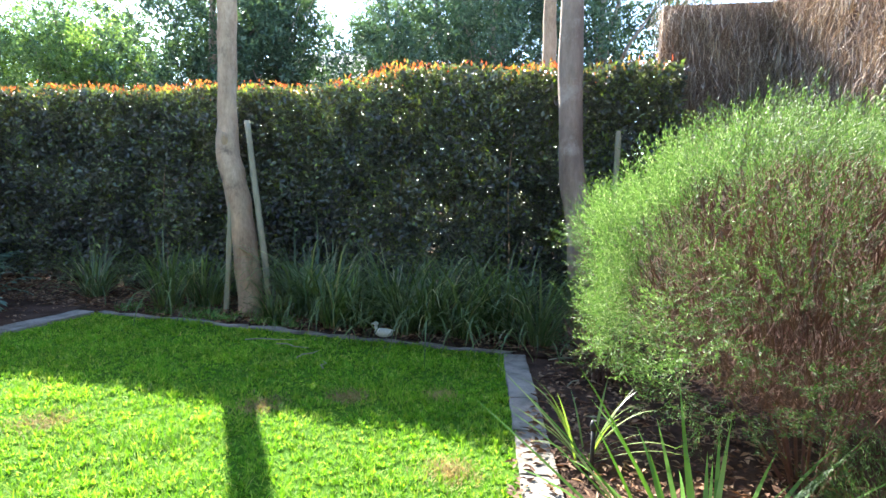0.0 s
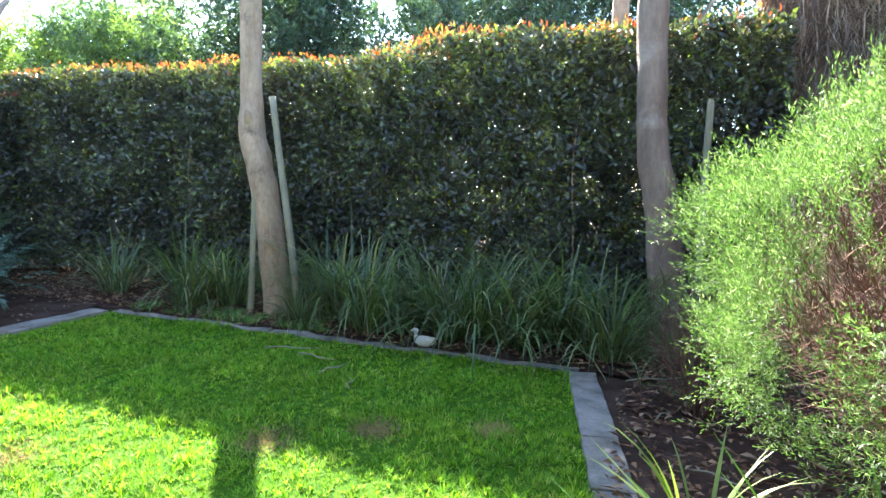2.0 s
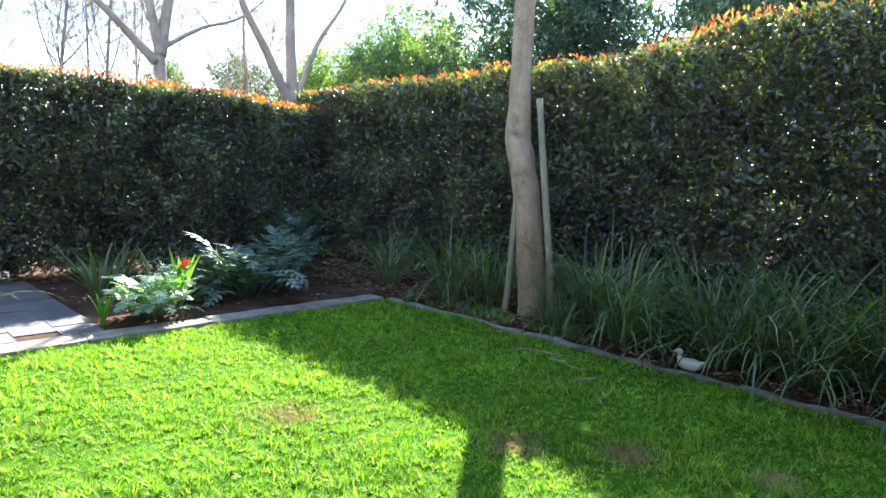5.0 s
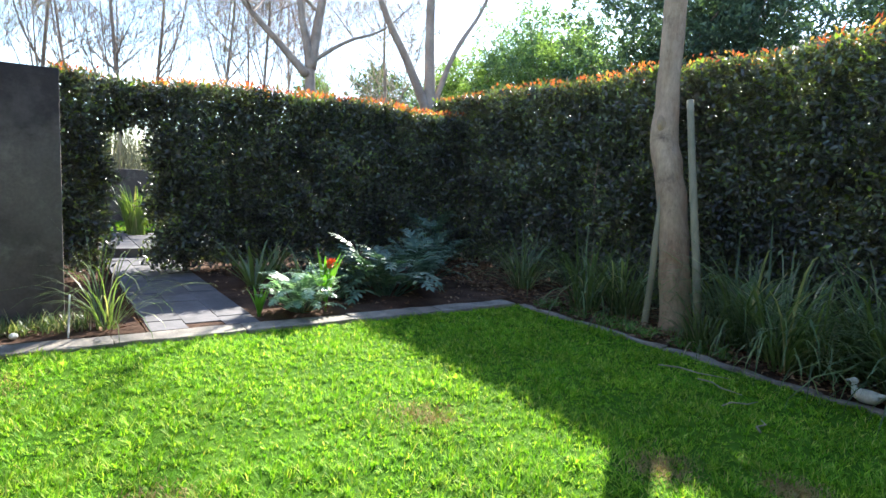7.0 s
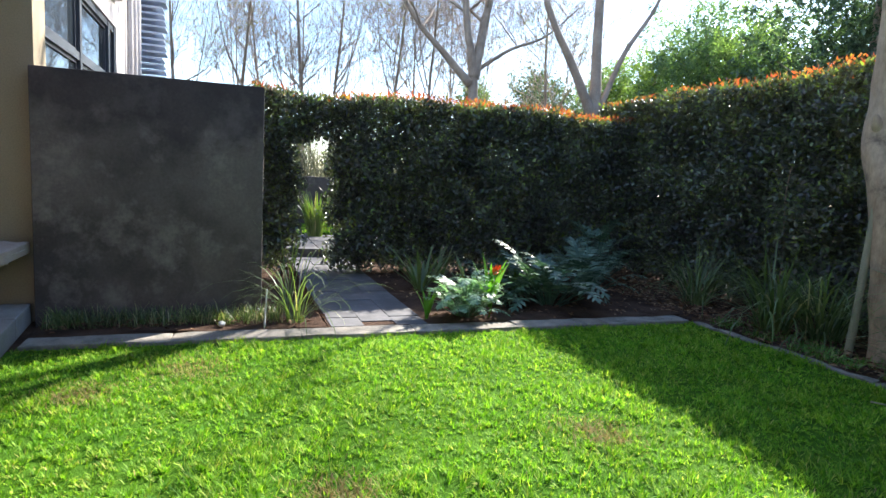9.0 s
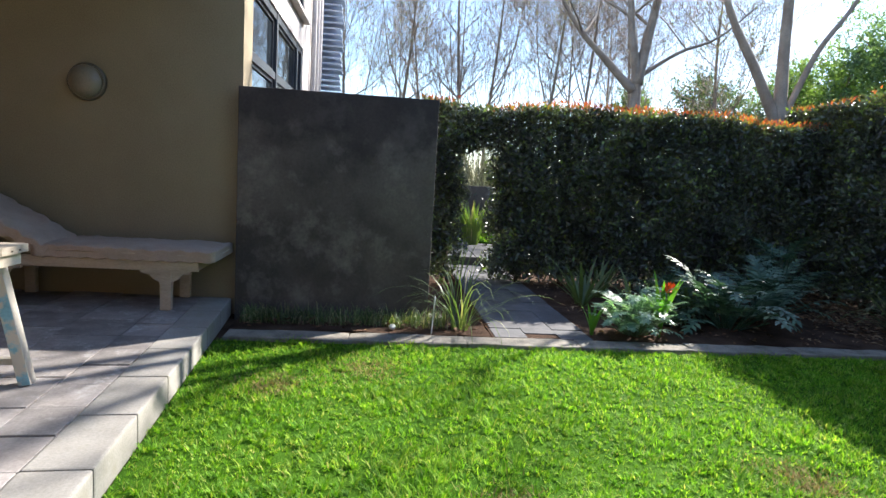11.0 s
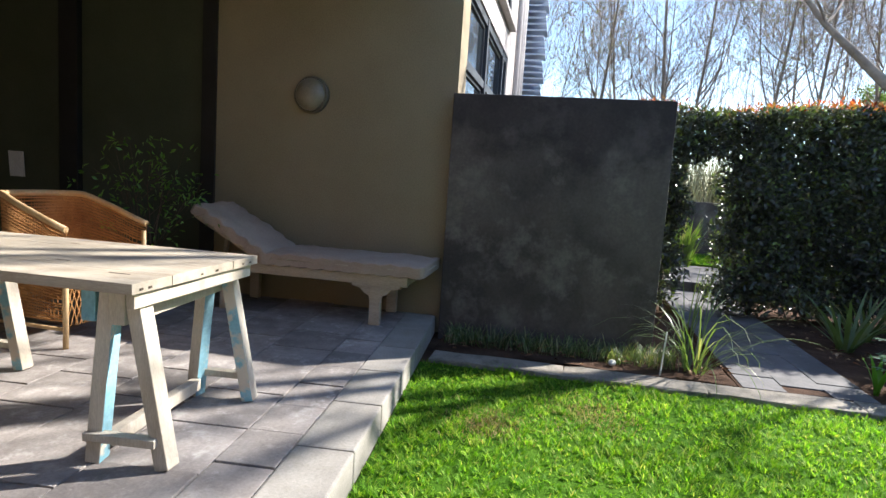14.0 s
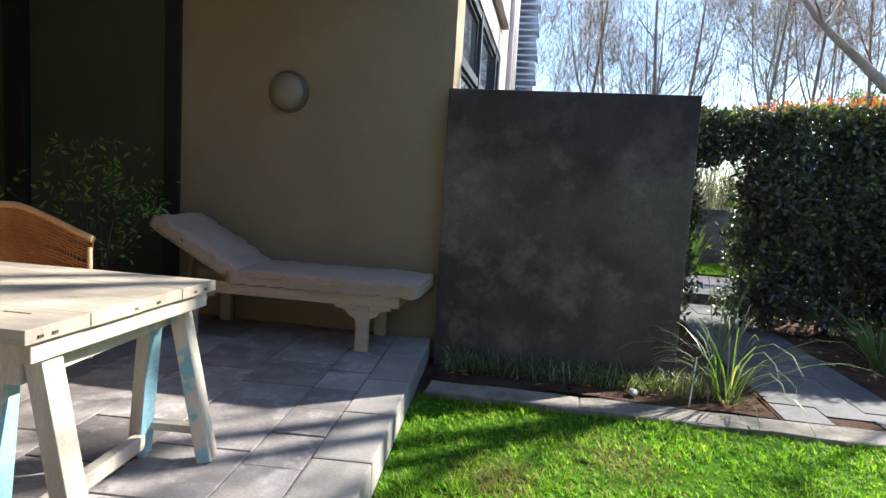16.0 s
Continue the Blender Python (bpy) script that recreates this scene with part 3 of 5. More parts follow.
for k, (x, y, z0, z1) in enumerate(((-1.04, 8.36, 0.5, 2.3), (-2.35, 8.4, 0.6, 2.1), (-5.66, 8.36, 0.5, 2.0))):
    sap = part("sapling_stem", tube(bmesh.new(), wavy([(0, 0, 0), (0.03, 0.02, z1 * 0.35), (-0.01, 0, z1 * 0.7), (0.03, 0.05, z1)], 5), [0.012 - 0.0005 * i for i in range(16)], 7), M_BARK, None)
    sap.location = (x, y, 0.0)
    tagged(sap, "thin pale stem rising along the hedge face", "stem", "hedge stems")
M_BARK2 = rough_mat("brown_bark", [(0.3, (0.13, 0.085, 0.06)), (0.7, (0.3, 0.22, 0.165))], 4, 45, 0.9, 0.7, 0.014, stretch=(1, 1, 0.3), stain=((0.36, 0.3, 0.24), 3, 0.55, 0.72))
tree = empty("tree", pose(-0.1, 7.8, 0.03), "brown tree trunk flaring towards its base", "tree")
bend = [(0, 0, 0), (-0.04, 0, 0.5), (-0.12, 0, 1.2), (-0.22, 0, 1.7), (-0.27, 0.02, 2.2), (-0.3, 0.03, 3.0), (-0.34, 0.05, 4.5), (-0.3, 0.2, 5.8)]
part("trunk", trunk_mesh(bend, [0.19, 0.15, 0.135, 0.13, 0.12, 0.118, 0.11, 0.08], seed=11), M_BARK2, tree)
bm, tips = bmesh.new(), []
for k in range(5):
    grow(bm, bend[-1], (math.cos(k * 1.3), math.sin(k * 1.3), 0.9), 1.6, 0.055, 2, 0.8, 70 + k, 0.1, (2, 3), tips)
tagged(part("branchwork", bm, M_BARK2, tree), kind="stuff")
tree = empty("tree", pose(-0.78, 9.6, 0.0), "slender pale tree trunk behind the hedge", "tree")
part("trunk", trunk_mesh([(0, 0, 0), (0.02, 0, 2), (0, 0, 3.5), (-0.05, 0.1, 5.5)], [0.11, 0.1, 0.09, 0.06], seed=17), M_BARK, tree)
bm, tips = bmesh.new(), []
for k in range(3):
    grow(bm, (-0.05, 0.1, 5.5), (math.cos(k * 2.1), math.sin(k * 2.1), 1.2), 1.3, 0.04, 2, 0.8, 90 + k, 0.1, (2, 3), tips)
tagged(part("branchwork", bm, M_BARK, tree), kind="stuff")

st = empty("stake", pose(0.12, 8.2, 0.0), "pale weathered stake against the hedge beside the trunk", "stake")
part("pole", trunk_mesh([(0, 0, 0), (0.01, 0, 0.8), (0.0, 0.02, 1.6), (0.0, 0.02, 2.16), (0.0, 0.02, 2.22)], [0.034, 0.034, 0.033, 0.032, 0.012], 4, 10, 0.03, 19), M_STAKE, st)

# ---- strap-leaved plants ----
M_STRAP = leaf_mat("strap_leaf", [(0.0, (0.07, 0.11, 0.045)), (0.5, (0.125, 0.18, 0.075)), (0.82, (0.23, 0.28, 0.14)), (0.9, (0.4, 0.38, 0.26)), (1.0, (0.5, 0.42, 0.28))], 0.42, 0.35, 0.4)
M_STRAP2 = leaf_mat("light_strap_leaf", [(0.0, (0.12, 0.2, 0.05)), (0.6, (0.2, 0.28, 0.08)), (0.85, (0.4, 0.4, 0.22)), (1.0, (0.5, 0.42, 0.25))], 0.4, 0.35, 0.5)

M_STRAP3 = leaf_mat("fresh_strap_leaf", [(0.0, (0.07, 0.17, 0.03)), (0.7, (0.13, 0.27, 0.05)), (0.92, (0.25, 0.36, 0.1)), (1.0, (0.5, 0.45, 0.3))], 0.4, 0.35, 0.5)


def strap_plant(name, place, n, length, width, spread, material, label, group="", lift=(0.5, 4.2), droop=(0.9, 3.5), seed=1):
    e = empty(name, pose(*place), label, "plant", group)
    r = np.random.default_rng(seed)
    rad = spread * np.sqrt(r.uniform(0, 1, n))
    a = r.uniform(0, 6.283, n)
    b = np.stack([np.cos(a) * rad, np.sin(a) * rad, np.zeros(n)], 1)
    a2 = a + r.normal(0, 0.7, n)
    v, f = blade_arrays(b, np.stack([np.cos(a2), np.sin(a2), 0 * a2], 1), length * r.uniform(0.55, 1.15, n), width * r.uniform(0.7, 1.2, n), r.uniform(*droop, n), 6, r.uniform(*lift, n))
    single = min(28, n)
    for k in range(single):
        np_mesh("leaf", v[14 * k:14 * k + 14], np.array([[2 * i, 2 * i + 1, 2 * i + 3, 2 * i + 2] for i in range(6)]), material, e)
    if n > single:
        keep = f.min(1) >= 14 * single
        np_mesh("inner_foliage", v[14 * single:], f[keep] - 14 * single, material, e, "", "stuff")
    return e


LBL = "clump of dark green strap leaves under the hedge"
variants = [strap_plant("strap_leaf_plant", (-2.95, 7.62, 0.03), 165, 1.35, 0.021, 0.19, M_STRAP, LBL, "strap plants", seed=5),
            strap_plant("strap_leaf_plant", (-5.0, 7.6, 0.03), 120, 1.15, 0.02, 0.16, M_STRAP, LBL, "strap plants", seed=8),
            strap_plant("strap_leaf_plant", (-1.35, 7.55, 0.03), 150, 1.2, 0.02, 0.2, M_STRAP, LBL, "strap plants", seed=12)]
for k, (x, y, s) in enumerate(((-3.35, 7.8, 1.0), (-2.5, 7.5, 0.85), (-2.2, 7.85, 1.0), (-1.75, 7.6, 0.95), (-1.0, 7.85, 1.1), (-0.6, 7.5, 0.95), (-4.6, 7.8, 0.85), (-6.2, 7.75, 0.85), (-3.45, 7.4, 0.55), (-2.75, 7.4, 0.75), (-1.95, 7.4, 0.7), (0.05, 7.7, 1.0))):
    c = copy_thing(variants[k % 3], pose(x, y, 0.03, 0, 0, 77 * k))
    c.scale = (s, s, s)
strap_plant("strap_leaf_plant", (-6.0, 3.02, 0.03), 60, 0.95, 0.012, 0.08, M_STRAP, "arching pale-edged strap plant at the end of the garden wall", lift=(0.7, 3.6), droop=(1.6, 3.4), seed=21)
strap_plant("strap_leaf_plant", (-6.08, 2.95, 0.03), 9, 1.0, 0.013, 0.03, M_STRAP, "few tall upright strap leaves beside the garden wall", lift=(4.5, 12), droop=(0.1, 0.7), seed=22)
strap_plant("strap_leaf_plant", (-12.0, 3.97, 0.165), 160, 0.85, 0.03, 0.14, M_STRAP2, "bright upright strap plant beyond the hedge", lift=(2.5, 8), droop=(0.2, 0.9), seed=23)
strap_plant("strap_leaf_plant", (0.42, 3.85, 0.02), 46, 1.0, 0.024, 0.1, M_STRAP3, "bright strap plant in front of the shrub", lift=(0.25, 1.5), droop=(0.1, 0.9), seed=25)
strap_plant("strap_leaf_plant", (-0.05, 4.95, 0.02), 22, 0.55, 0.018, 0.06, M_STRAP2, "thin strap plant with some dry leaves", lift=(0.5, 3), droop=(0.3, 1.4), seed=27)
strap_plant("strap_leaf_plant", (-7.3, 4.6, 0.03), 26, 0.7, 0.05, 0.06, M_STRAP, "broad dark strap plant in the side bed", lift=(0.8, 2.5), droop=(0.3, 1.0), seed=29)
for k, (x, y) in enumerate(((-7.9, 5.0), (-6.9, 5.1), (-8.0, 6.3), (-7.2, 5.9))):
    strap_plant("strap_leaf_plant", (x, y, 0.03), 40, 0.6, 0.03, 0.12, M_STRAP, "dark strap plant in the shaded side bed", lift=(0.5, 3), droop=(0.4, 2.0), seed=60 + k)
r_ = np.random.default_rng(3)
nb = 1500
pb = np.stack([r_.uniform(-6.24, -5.95, nb), r_.uniform(1.05, 2.9, nb), np.full(nb, 0.03)], 1)
ab = r_.uniform(0, 6.28, nb)
v, f = blade_arrays(pb, np.stack([np.cos(ab), np.sin(ab), 0 * ab], 1), r_.uniform(0.08, 0.2, nb), 0.007, r_.uniform(0.6, 2.0, nb), 4, r_.uniform(1, 5, nb))
tagged(np_mesh("border_grass", v, f, M_STRAP), "low dark tufted grass below the garden wall", "grass", kind="stuff")

nb = 2600
pb = np.stack([r_.uniform(-5.4, -3.0, nb), 7.19 + np.abs(r_.normal(0, 0.22, nb)), np.full(nb, 0.02)], 1)
pb = pb[np.array([noise.noise(Vector((a[0] * 3.1, a[1] * 3.1, 7))) for a in pb]) > -0.05]
ab = r_.uniform(0, 6.28, len(pb))
v, f = blade_arrays(pb, np.stack([np.cos(ab), np.sin(ab), 0 * ab], 1), r_.uniform(0.04, 0.12, len(pb)), 0.009, r_.uniform(0.6, 2.4, len(pb)), 3, r_.uniform(0.4, 3, len(pb)))
tagged(np_mesh("ground_cover", v, f, M_STRAP3), "low green weeds in the soil beside the kerb", "weeds", kind="stuff")

# ---- lobed plants ----
M_ACAN = leaf_mat("lobed_leaf", [(0.0, (0.05, 0.1, 0.07)), (0.6, (0.09, 0.16, 0.11)), (1.0, (0.16, 0.24, 0.17))], 0.42, 0.2, 0.4, (1, 1.3, 0.6))


def lobed_plant(place, n, size, high, label, seed, material=M_ACAN, spread=0.25):
    e = empty("lobed_leaf_plant", pose(*place), label, "plant", "lobed plants")
    r = np.random.default_rng(seed)
    P, W, F, L, B = [], [], [], [], []
    for k in range(n):
        a = r.uniform(0, 6.283)
        el = r.uniform(0.1, 1.35)
        p = np.array([math.cos(a), math.sin(a), 0]) * spread * r.uniform(0.1, 1.0)
        p[2] = high * r.uniform(0.25, 1.0) * (1 - 0.4 * np.hypot(p[0], p[1]) / spread)
        part("stalk", tube(bmesh.new(), [(p[0] * 0.3, p[1] * 0.3, 0), (p[0] * 0.7, p[1] * 0.7, p[2] * 0.6), tuple(p)], 0.006, 4, False), material, e)
        ln = size * r.uniform(0.6, 1.15)
        out = np.array([math.cos(a), math.sin(a), 0.0])
        for j in range(7):
            el2 = el - j * 0.15
            w = out * math.cos(el2) + np.array([0, 0, math.sin(el2)])
            up = -out * math.sin(el2) + np.array([0, 0, math.cos(el2)])
            side = np.cross(w, up)
            wid = ln * (0.42 - 0.03 * j) * (0.6 if j == 0 else 1)
            for s in (-1, 1):
                P.append(p), W.append(side * s + w * (0.35 + 0.09 * j) + up * r.uniform(-0.3, 0.1)), F.append(up), L.append(wid * r.uniform(0.8, 1.05)), B.append(wid * 0.34)
            P.append(p), W.append(w), F.append(up), L.append(ln / 7 * 1.7), B.append(ln / 7 * 0.8)
            p = p + w * ln / 7
    for k in range(n):
        s = slice(21 * k, 21 * k + 21)
        v, f = leaf_arrays(np.array(P[s]), np.array(W[s]), np.array(F[s]), np.array(L[s]), np.array(B[s]), 0.1)
        np_mesh("leaf", v, f, material, e)
    return e


# Paler than lobed_leaf: sun on the kerb plant is mixed into the leaf colour.
M_SUNLIT_PALE = leaf_mat("sunlit_pale_lobed_leaf", [(0.0, (0.13, 0.23, 0.15)), (0.6, (0.25, 0.37, 0.27)), (1.0, (0.45, 0.54, 0.45))], 0.3, 0.35, 0.6, (1, 1.3, 0.6))
lobed_plant((-5.99, 4.68, 0.03), 95, 0.24, 0.46, "low plant at the kerb, lobed leaves pale with painted sunlight", 3, M_SUNLIT_PALE, 0.3)
lobed_plant((-6.4, 5.85, 0.03), 70, 0.42, 0.55, "large blue-green plant with deeply lobed leaves", 5, spread=0.45)
lobed_plant((-6.95, 6.6, 0.03), 40, 0.4, 0.6, "large blue-green plant with deeply lobed leaves", 7, spread=0.45)
lobed_plant((-7.6, 7.2, 0.03), 34, 0.36, 0.95, "tall dark green plant with lobed leaves", 9, spread=0.4)
lobed_plant((-6.6, 5.2, 0.03), 30, 0.3, 0.3, "dark green plant with lobed leaves near the kerb", 13, spread=0.35)
lobed_plant((-7.5, 5.6, 0.03), 30, 0.3, 0.4, "dark green plant with lobed leaves near the hedge", 11, spread=0.4)

M_CLIV = leaf_mat("clivia_leaf", [(0.0, (0.12, 0.3, 0.04)), (1.0, (0.2, 0.42, 0.06))], 0.35, 0.35, 0.5)
M_FLOW, _, _b = mat_new("orange_petal")
_b.inputs["Base Color"].default_value = (0.85, 0.16, 0.02, 1)
_b.inputs["Roughness"].default_value = 0.5
clivia = empty("flowering_plant", pose(-5.93, 4.9, 0.03), "broad-leaved plant with an orange flower", "plant")
ang = np.linspace(0, 6.28, 9)[:8] + 0.3
v, f = blade_arrays(np.zeros((8, 3)) + np.array([[0, 0, 0.1]]), np.stack([np.cos(ang), np.sin(ang), 0 * ang], 1), np.array([0.55, 0.5, 0.52, 0.45, 0.56, 0.5, 0.42, 0.5]), 0.06, np.array([0.5, 0.4, 0.6, 0.7, 0.3, 0.5, 0.8, 0.4]), 6, np.array([4, 6, 3, 2.5, 5, 3.5, 2.2, 5.0]))
np_mesh("leaves", v, f, M_CLIV, clivia)
part("flower_stalk", tube(bmesh.new(), [(0, 0, 0), (0.03, 0.02, 0.25), (0.06, 0.02, 0.46)], 0.008, 8), M_CLIV, clivia)
npt = 30
v, f = leaf_arrays(np.tile([[0.06, 0.02, 0.46]], (npt, 1)) + rng.normal(0, 0.012, (npt, 3)), rand_dirs(npt) + np.array([[0, 0, 0.9]]), rand_dirs(npt), 0.075, 0.03)
np_mesh("flower", v, f, M_FLOW, clivia, "cluster of orange petals")
cl2 = empty("flowering_plant", pose(-5.95, 4.25, 0.03), "small bright broad-leaved plant at the path edge", "plant")
v, f = blade_arrays(np.zeros((6, 3)), np.stack([np.cos(ang[:6]), np.sin(ang[:6]), 0 * ang[:6]], 1), 0.3, 0.05, 0.5, 6, np.array([4, 6, 3, 2.5, 5, 3.5]))
np_mesh("leaves", v, f, M_CLIV, cl2)

# ---- feathery shrub ----
M_FEATH = leaf_mat("feathery_leaf", [(0.0, (0.045, 0.095, 0.028)), (0.5, (0.09, 0.155, 0.045)), (0.85, (0.155, 0.225, 0.09)), (1.0, (0.34, 0.39, 0.27))], 0.5, 0.45, 0.35, (1.0, 1.15, 0.65))
M_DEAD = rough_mat("dry_twig", [(0.3, (0.1, 0.05, 0.035)), (0.7, (0.24, 0.13, 0.09))], 4, 40, 0.95, 0.4, 0.01)


def shrub(place, rad, n, label, seed, needle=0.018, bare=None, lean=(0.25, -0.1, 0.5), sprig=0.19):
    """Plumes of fine needles over a dry twiggy inside; bare: a direction in which the plumes have died back."""
    e = empty("feathery_shrub", pose(place[0], place[1], 0.0), label, "shrub")
    r = np.random.default_rng(seed)
    d = unit(r.normal(size=(n, 3)))
    d = d[d[:, 2] > -0.6]
    lump = np.array([noise.noise(Vector(a) * 2.3 + Vector((seed, 0, 0))) + 0.6 * noise.noise(Vector(a) * 6.0) for a in d])
    cave = np.array([noise.noise(Vector(a) * 4.3 + Vector((0, seed, 5))) for a in d])
    keep = cave > -0.3
    if bare:
        far = d @ np.array(Vector(bare).normalized())
        keep &= far + 0.35 * cave + r.normal(0, 0.03, len(d)) < 0.78
    d, lump = d[keep], lump[keep]
    depth = 1 + 0.2 * lump - np.abs(r.normal(0, 0.07, len(d)))
    base = d * np.array(rad) * depth[:, None] + np.array([[0, 0, place[2]]])
    d, base = d[base[:, 2] > 0.08], base[base[:, 2] > 0.08]
    m, k = len(base), 25
    comb = np.array([noise.noise_vector(Vector(b) * 2.5 + Vector((seed, 3, 1))) for b in base])
    way = unit(d * 0.8 + np.array([lean]) + comb * 0.7 + r.normal(0, 0.2, (m, 3)))
    t = np.linspace(0.0, 1, k)[None, :, None]
    ln = sprig * r.uniform(0.6, 1.3, (m, 1, 1))
    p = (base[:, None, :] + way[:, None, :] * t * ln).reshape(-1, 3) + r.normal(0, 0.004, (m * k, 3))
    w = np.repeat(way, k, 0)
    w = unit(w * 1.0 + unit(r.normal(size=(m * k, 3))) * 0.75)
    v, f = leaf_arrays(p, w, unit(r.normal(size=(m * k, 3))), needle * r.uniform(0.7, 1.4, m * k), needle * 0.19, 0.1)
    np_mesh("foliage", v, f, M_FEATH, e, "", "stuff")
    # bare inner twigs
    q = int(n * 1.9)
    dq = unit(r.normal(size=(q, 3)))
    b = dq * np.array(rad) * np.cbrt(r.uniform(0.08, 0.52, (q, 1))) + np.array([[0, 0, place[2]]])
    b[:, 2] = np.maximum(b[:, 2], 0.03)
    flat = np.concatenate([dq[:, :2], np.zeros((q, 1))], 1) + r.normal(0, 0.6, (q, 3)) * np.array([[1, 1, 0]])
    v, f = blade_arrays(b, flat, r.uniform(0.07, 0.2, q), r.uniform(0.003, 0.006, q), r.uniform(-0.9, 0.9, q), 2, r.uniform(-0.5, 2.0, q))
    np_mesh("dry_interior", v, f, M_DEAD, e, "reddish-brown dry inner twigs", "stuff")
    rr = random.Random(seed)
    for k in range(16):
        a = k * 0.393 + rr.uniform(-0.2, 0.2)
        h = rr.uniform(0.4, 0.95)
        top = Vector((math.cos(a) * rad[0] * h, math.sin(a) * rad[1] * h, place[2] + rad[2] * math.sqrt(1 - h * h) * 0.7))
        part("stem", tube(bmesh.new(), wavy([(math.cos(a) * 0.08, math.sin(a) * 0.08, 0), (top.x * 0.4, top.y * 0.4, top.z * 0.35), tuple(top)], 4), [0.011 - 0.001 * i for i in range(9)], 6), M_DEAD, e)
    return e


shrub((1.1, 5.0, 1.08), (1.2, 1.2, 0.82), 15000, "big light green feathery shrub, brown inside", 4, bare=(0.42, -0.72, -0.58))
shrub((1.3, 3.75, 0.3), (0.55, 0.45, 0.4), 1300, "low light green feathery shrub", 6)
shrub((0.05, 6.55, 0.4), (0.38, 0.4, 0.45), 600, "thin half-dry feathery shrub", 8, bare=(0.3, -0.9, 0.1))

# ---- house: openings and dark end of the terrace ----
M_GLASS, _nt, _b = mat_new("window_glass")
_b.inputs["Base Color"].default_value = (0.02, 0.025, 0.03, 1)
_b.inputs["Roughness"].default_value = 0.03
_b.inputs["Specular IOR Level"].default_value = 0.9
M_FRAME = rough_mat("charcoal_frame", [(0.3, (0.03, 0.035, 0.045)), (0.7, (0.05, 0.055, 0.065))], 4, 80, 0.45, 0.05, 0.002)
M_PANEL = rough_mat("dark_green_panel", [(0.3, (0.05, 0.06, 0.036)), (0.7, (0.075, 0.085, 0.055))], 1.5, 60, 0.6, 0.1, 0.003)
for k, (z0, z1) in enumerate(((1.0, 3.26), (3.68, 5.6))):
    w = empty("window_%d" % (k + 1), pose(-10.45, 0.86, z0), "dark-framed window in the pale wall", "window", kind="structure")
    h = z1 - z0
    tr = 1.46 if k == 0 else 1.1           # height of the transom
    for x in (0.0, 0.42, 2.06, 3.61):
        part("window_frame", boxed(x, x + 0.09, -0.1, 0.03, 0, h, 0.004), M_FRAME, w)
    for z in (0, tr, h - 0.09):
        part("window_rail", boxed(0.09, 3.61, -0.09, 0.02, z, z + 0.09, 0.004), M_FRAME, w)
    for x, x2 in ((0.09, 0.42), (0.51, 2.06), (2.15, 3.61)):
        for z, z2 in ((0.09, tr), (tr + 0.09, h - 0.09)):
            part("pane", boxed(x, x2, -0.05, -0.03, z, z2), M_GLASS, w)
            for a, b2, c, c2 in ((x, x2, z, z + 0.035), (x, x2, z2 - 0.035, z2), (x, x + 0.035, z + 0.035, z2 - 0.035), (x2 - 0.035, x2, z + 0.035, z2 - 0.035)):
                part("sash", boxed(a, b2, -0.055, -0.01, c, c2, 0.003), M_FRAME, w)
    part("window_sill", boxed(0.0, 3.7, 0.042, 0.14, -0.05, -0.002, 0.006), M_WHITE, w)
for k in range(3):
    tagged(part("downpipe", tube(bmesh.new(), [(-11.3 - 0.45 * k, 0.96, 0.0), (-11.3 - 0.45 * k, 0.96, 6.1)], 0.045, 10), M_WHITE, None), "pale vertical pipe on the house wall", "pipe", "wall pipes")
M_SLAT = rough_mat("blue_grey_slat", [(0.3, (0.4, 0.47, 0.6)), (0.7, (0.52, 0.59, 0.7))], 4, 60, 0.5, 0.1, 0.003)
louvre = empty("louvre_screen", pose(-13.0, 0.92, 0), "blue-grey slatted screen at the end of the house", "louvre")
for k in range(52):
    z = 0.6 + 0.11 * k
    part("slat", boxed(-0.25, 0.25, -0.3, 0.36 + 0.05 * ((k * 3) % 4) / 3, z, z + 0.035, 0.005), M_SLAT, louvre)
for x in (-0.2, 0.2):
    part("post", boxed(x - 0.03, x + 0.03, -0.25, -0.19, 0, 6.4, 0.004), M_SLAT, louvre)

jamb = tagged(part("door_jamb", boxed(-6.5, -6.38, -1.51, -1.362, 0.15, 3.4, 0.004), M_DARK, None), "black steel door jamb", "door frame", kind="structure")
door = empty("door_1", pose(-6.46, -1.51, 0.17), "dark green sliding door panels in shade", "door", kind="structure")
part("door_leaf", boxed(-0.06, 0.0, -1.38, -0.002, 0.0, 3.22, 0.004), M_PANEL, door)
part("door_post", boxed(-0.08, 0.06, -1.6, -1.384, 0.0, 3.22, 0.006), M_DARK, door)
part("door_leaf", boxed(-0.06, 0.0, -3.5, -1.604, 0.0, 3.22, 0.004), M_PANEL, door)
part("door_handle", tube(bmesh.new(), [(0.02, -0.06, 0.85), (0.05, -0.06, 0.87), (0.05, -0.06, 1.05), (0.02, -0.06, 1.07)], 0.01, 8), M_DARK, door)
M_PAPER = rough_mat("paper", [(0.3, (0.6, 0.6, 0.6)), (0.7, (0.7, 0.7, 0.7))], 5, 60, 0.8, 0.05, 0.001)
notice = empty("notice", pose(-6.44, -3.67, 1.25, 0, 4, 0), "small white sheet fixed to the dark door", "sheet")
part("sheet", boxed(-0.012, 0.0, -0.09, 0.09, -0.13, 0.13, 0.002), M_PAPER, notice)
# Out of view: added to close the terrace and keep stray skylight off.
tagged(part("wall_end", boxed(2.7, 3.0, -5.0, 1.3, 0.0, 3.4), M_BEIGE, None), "unseen beige end wall added to shade the terrace", "wall", kind="structure")

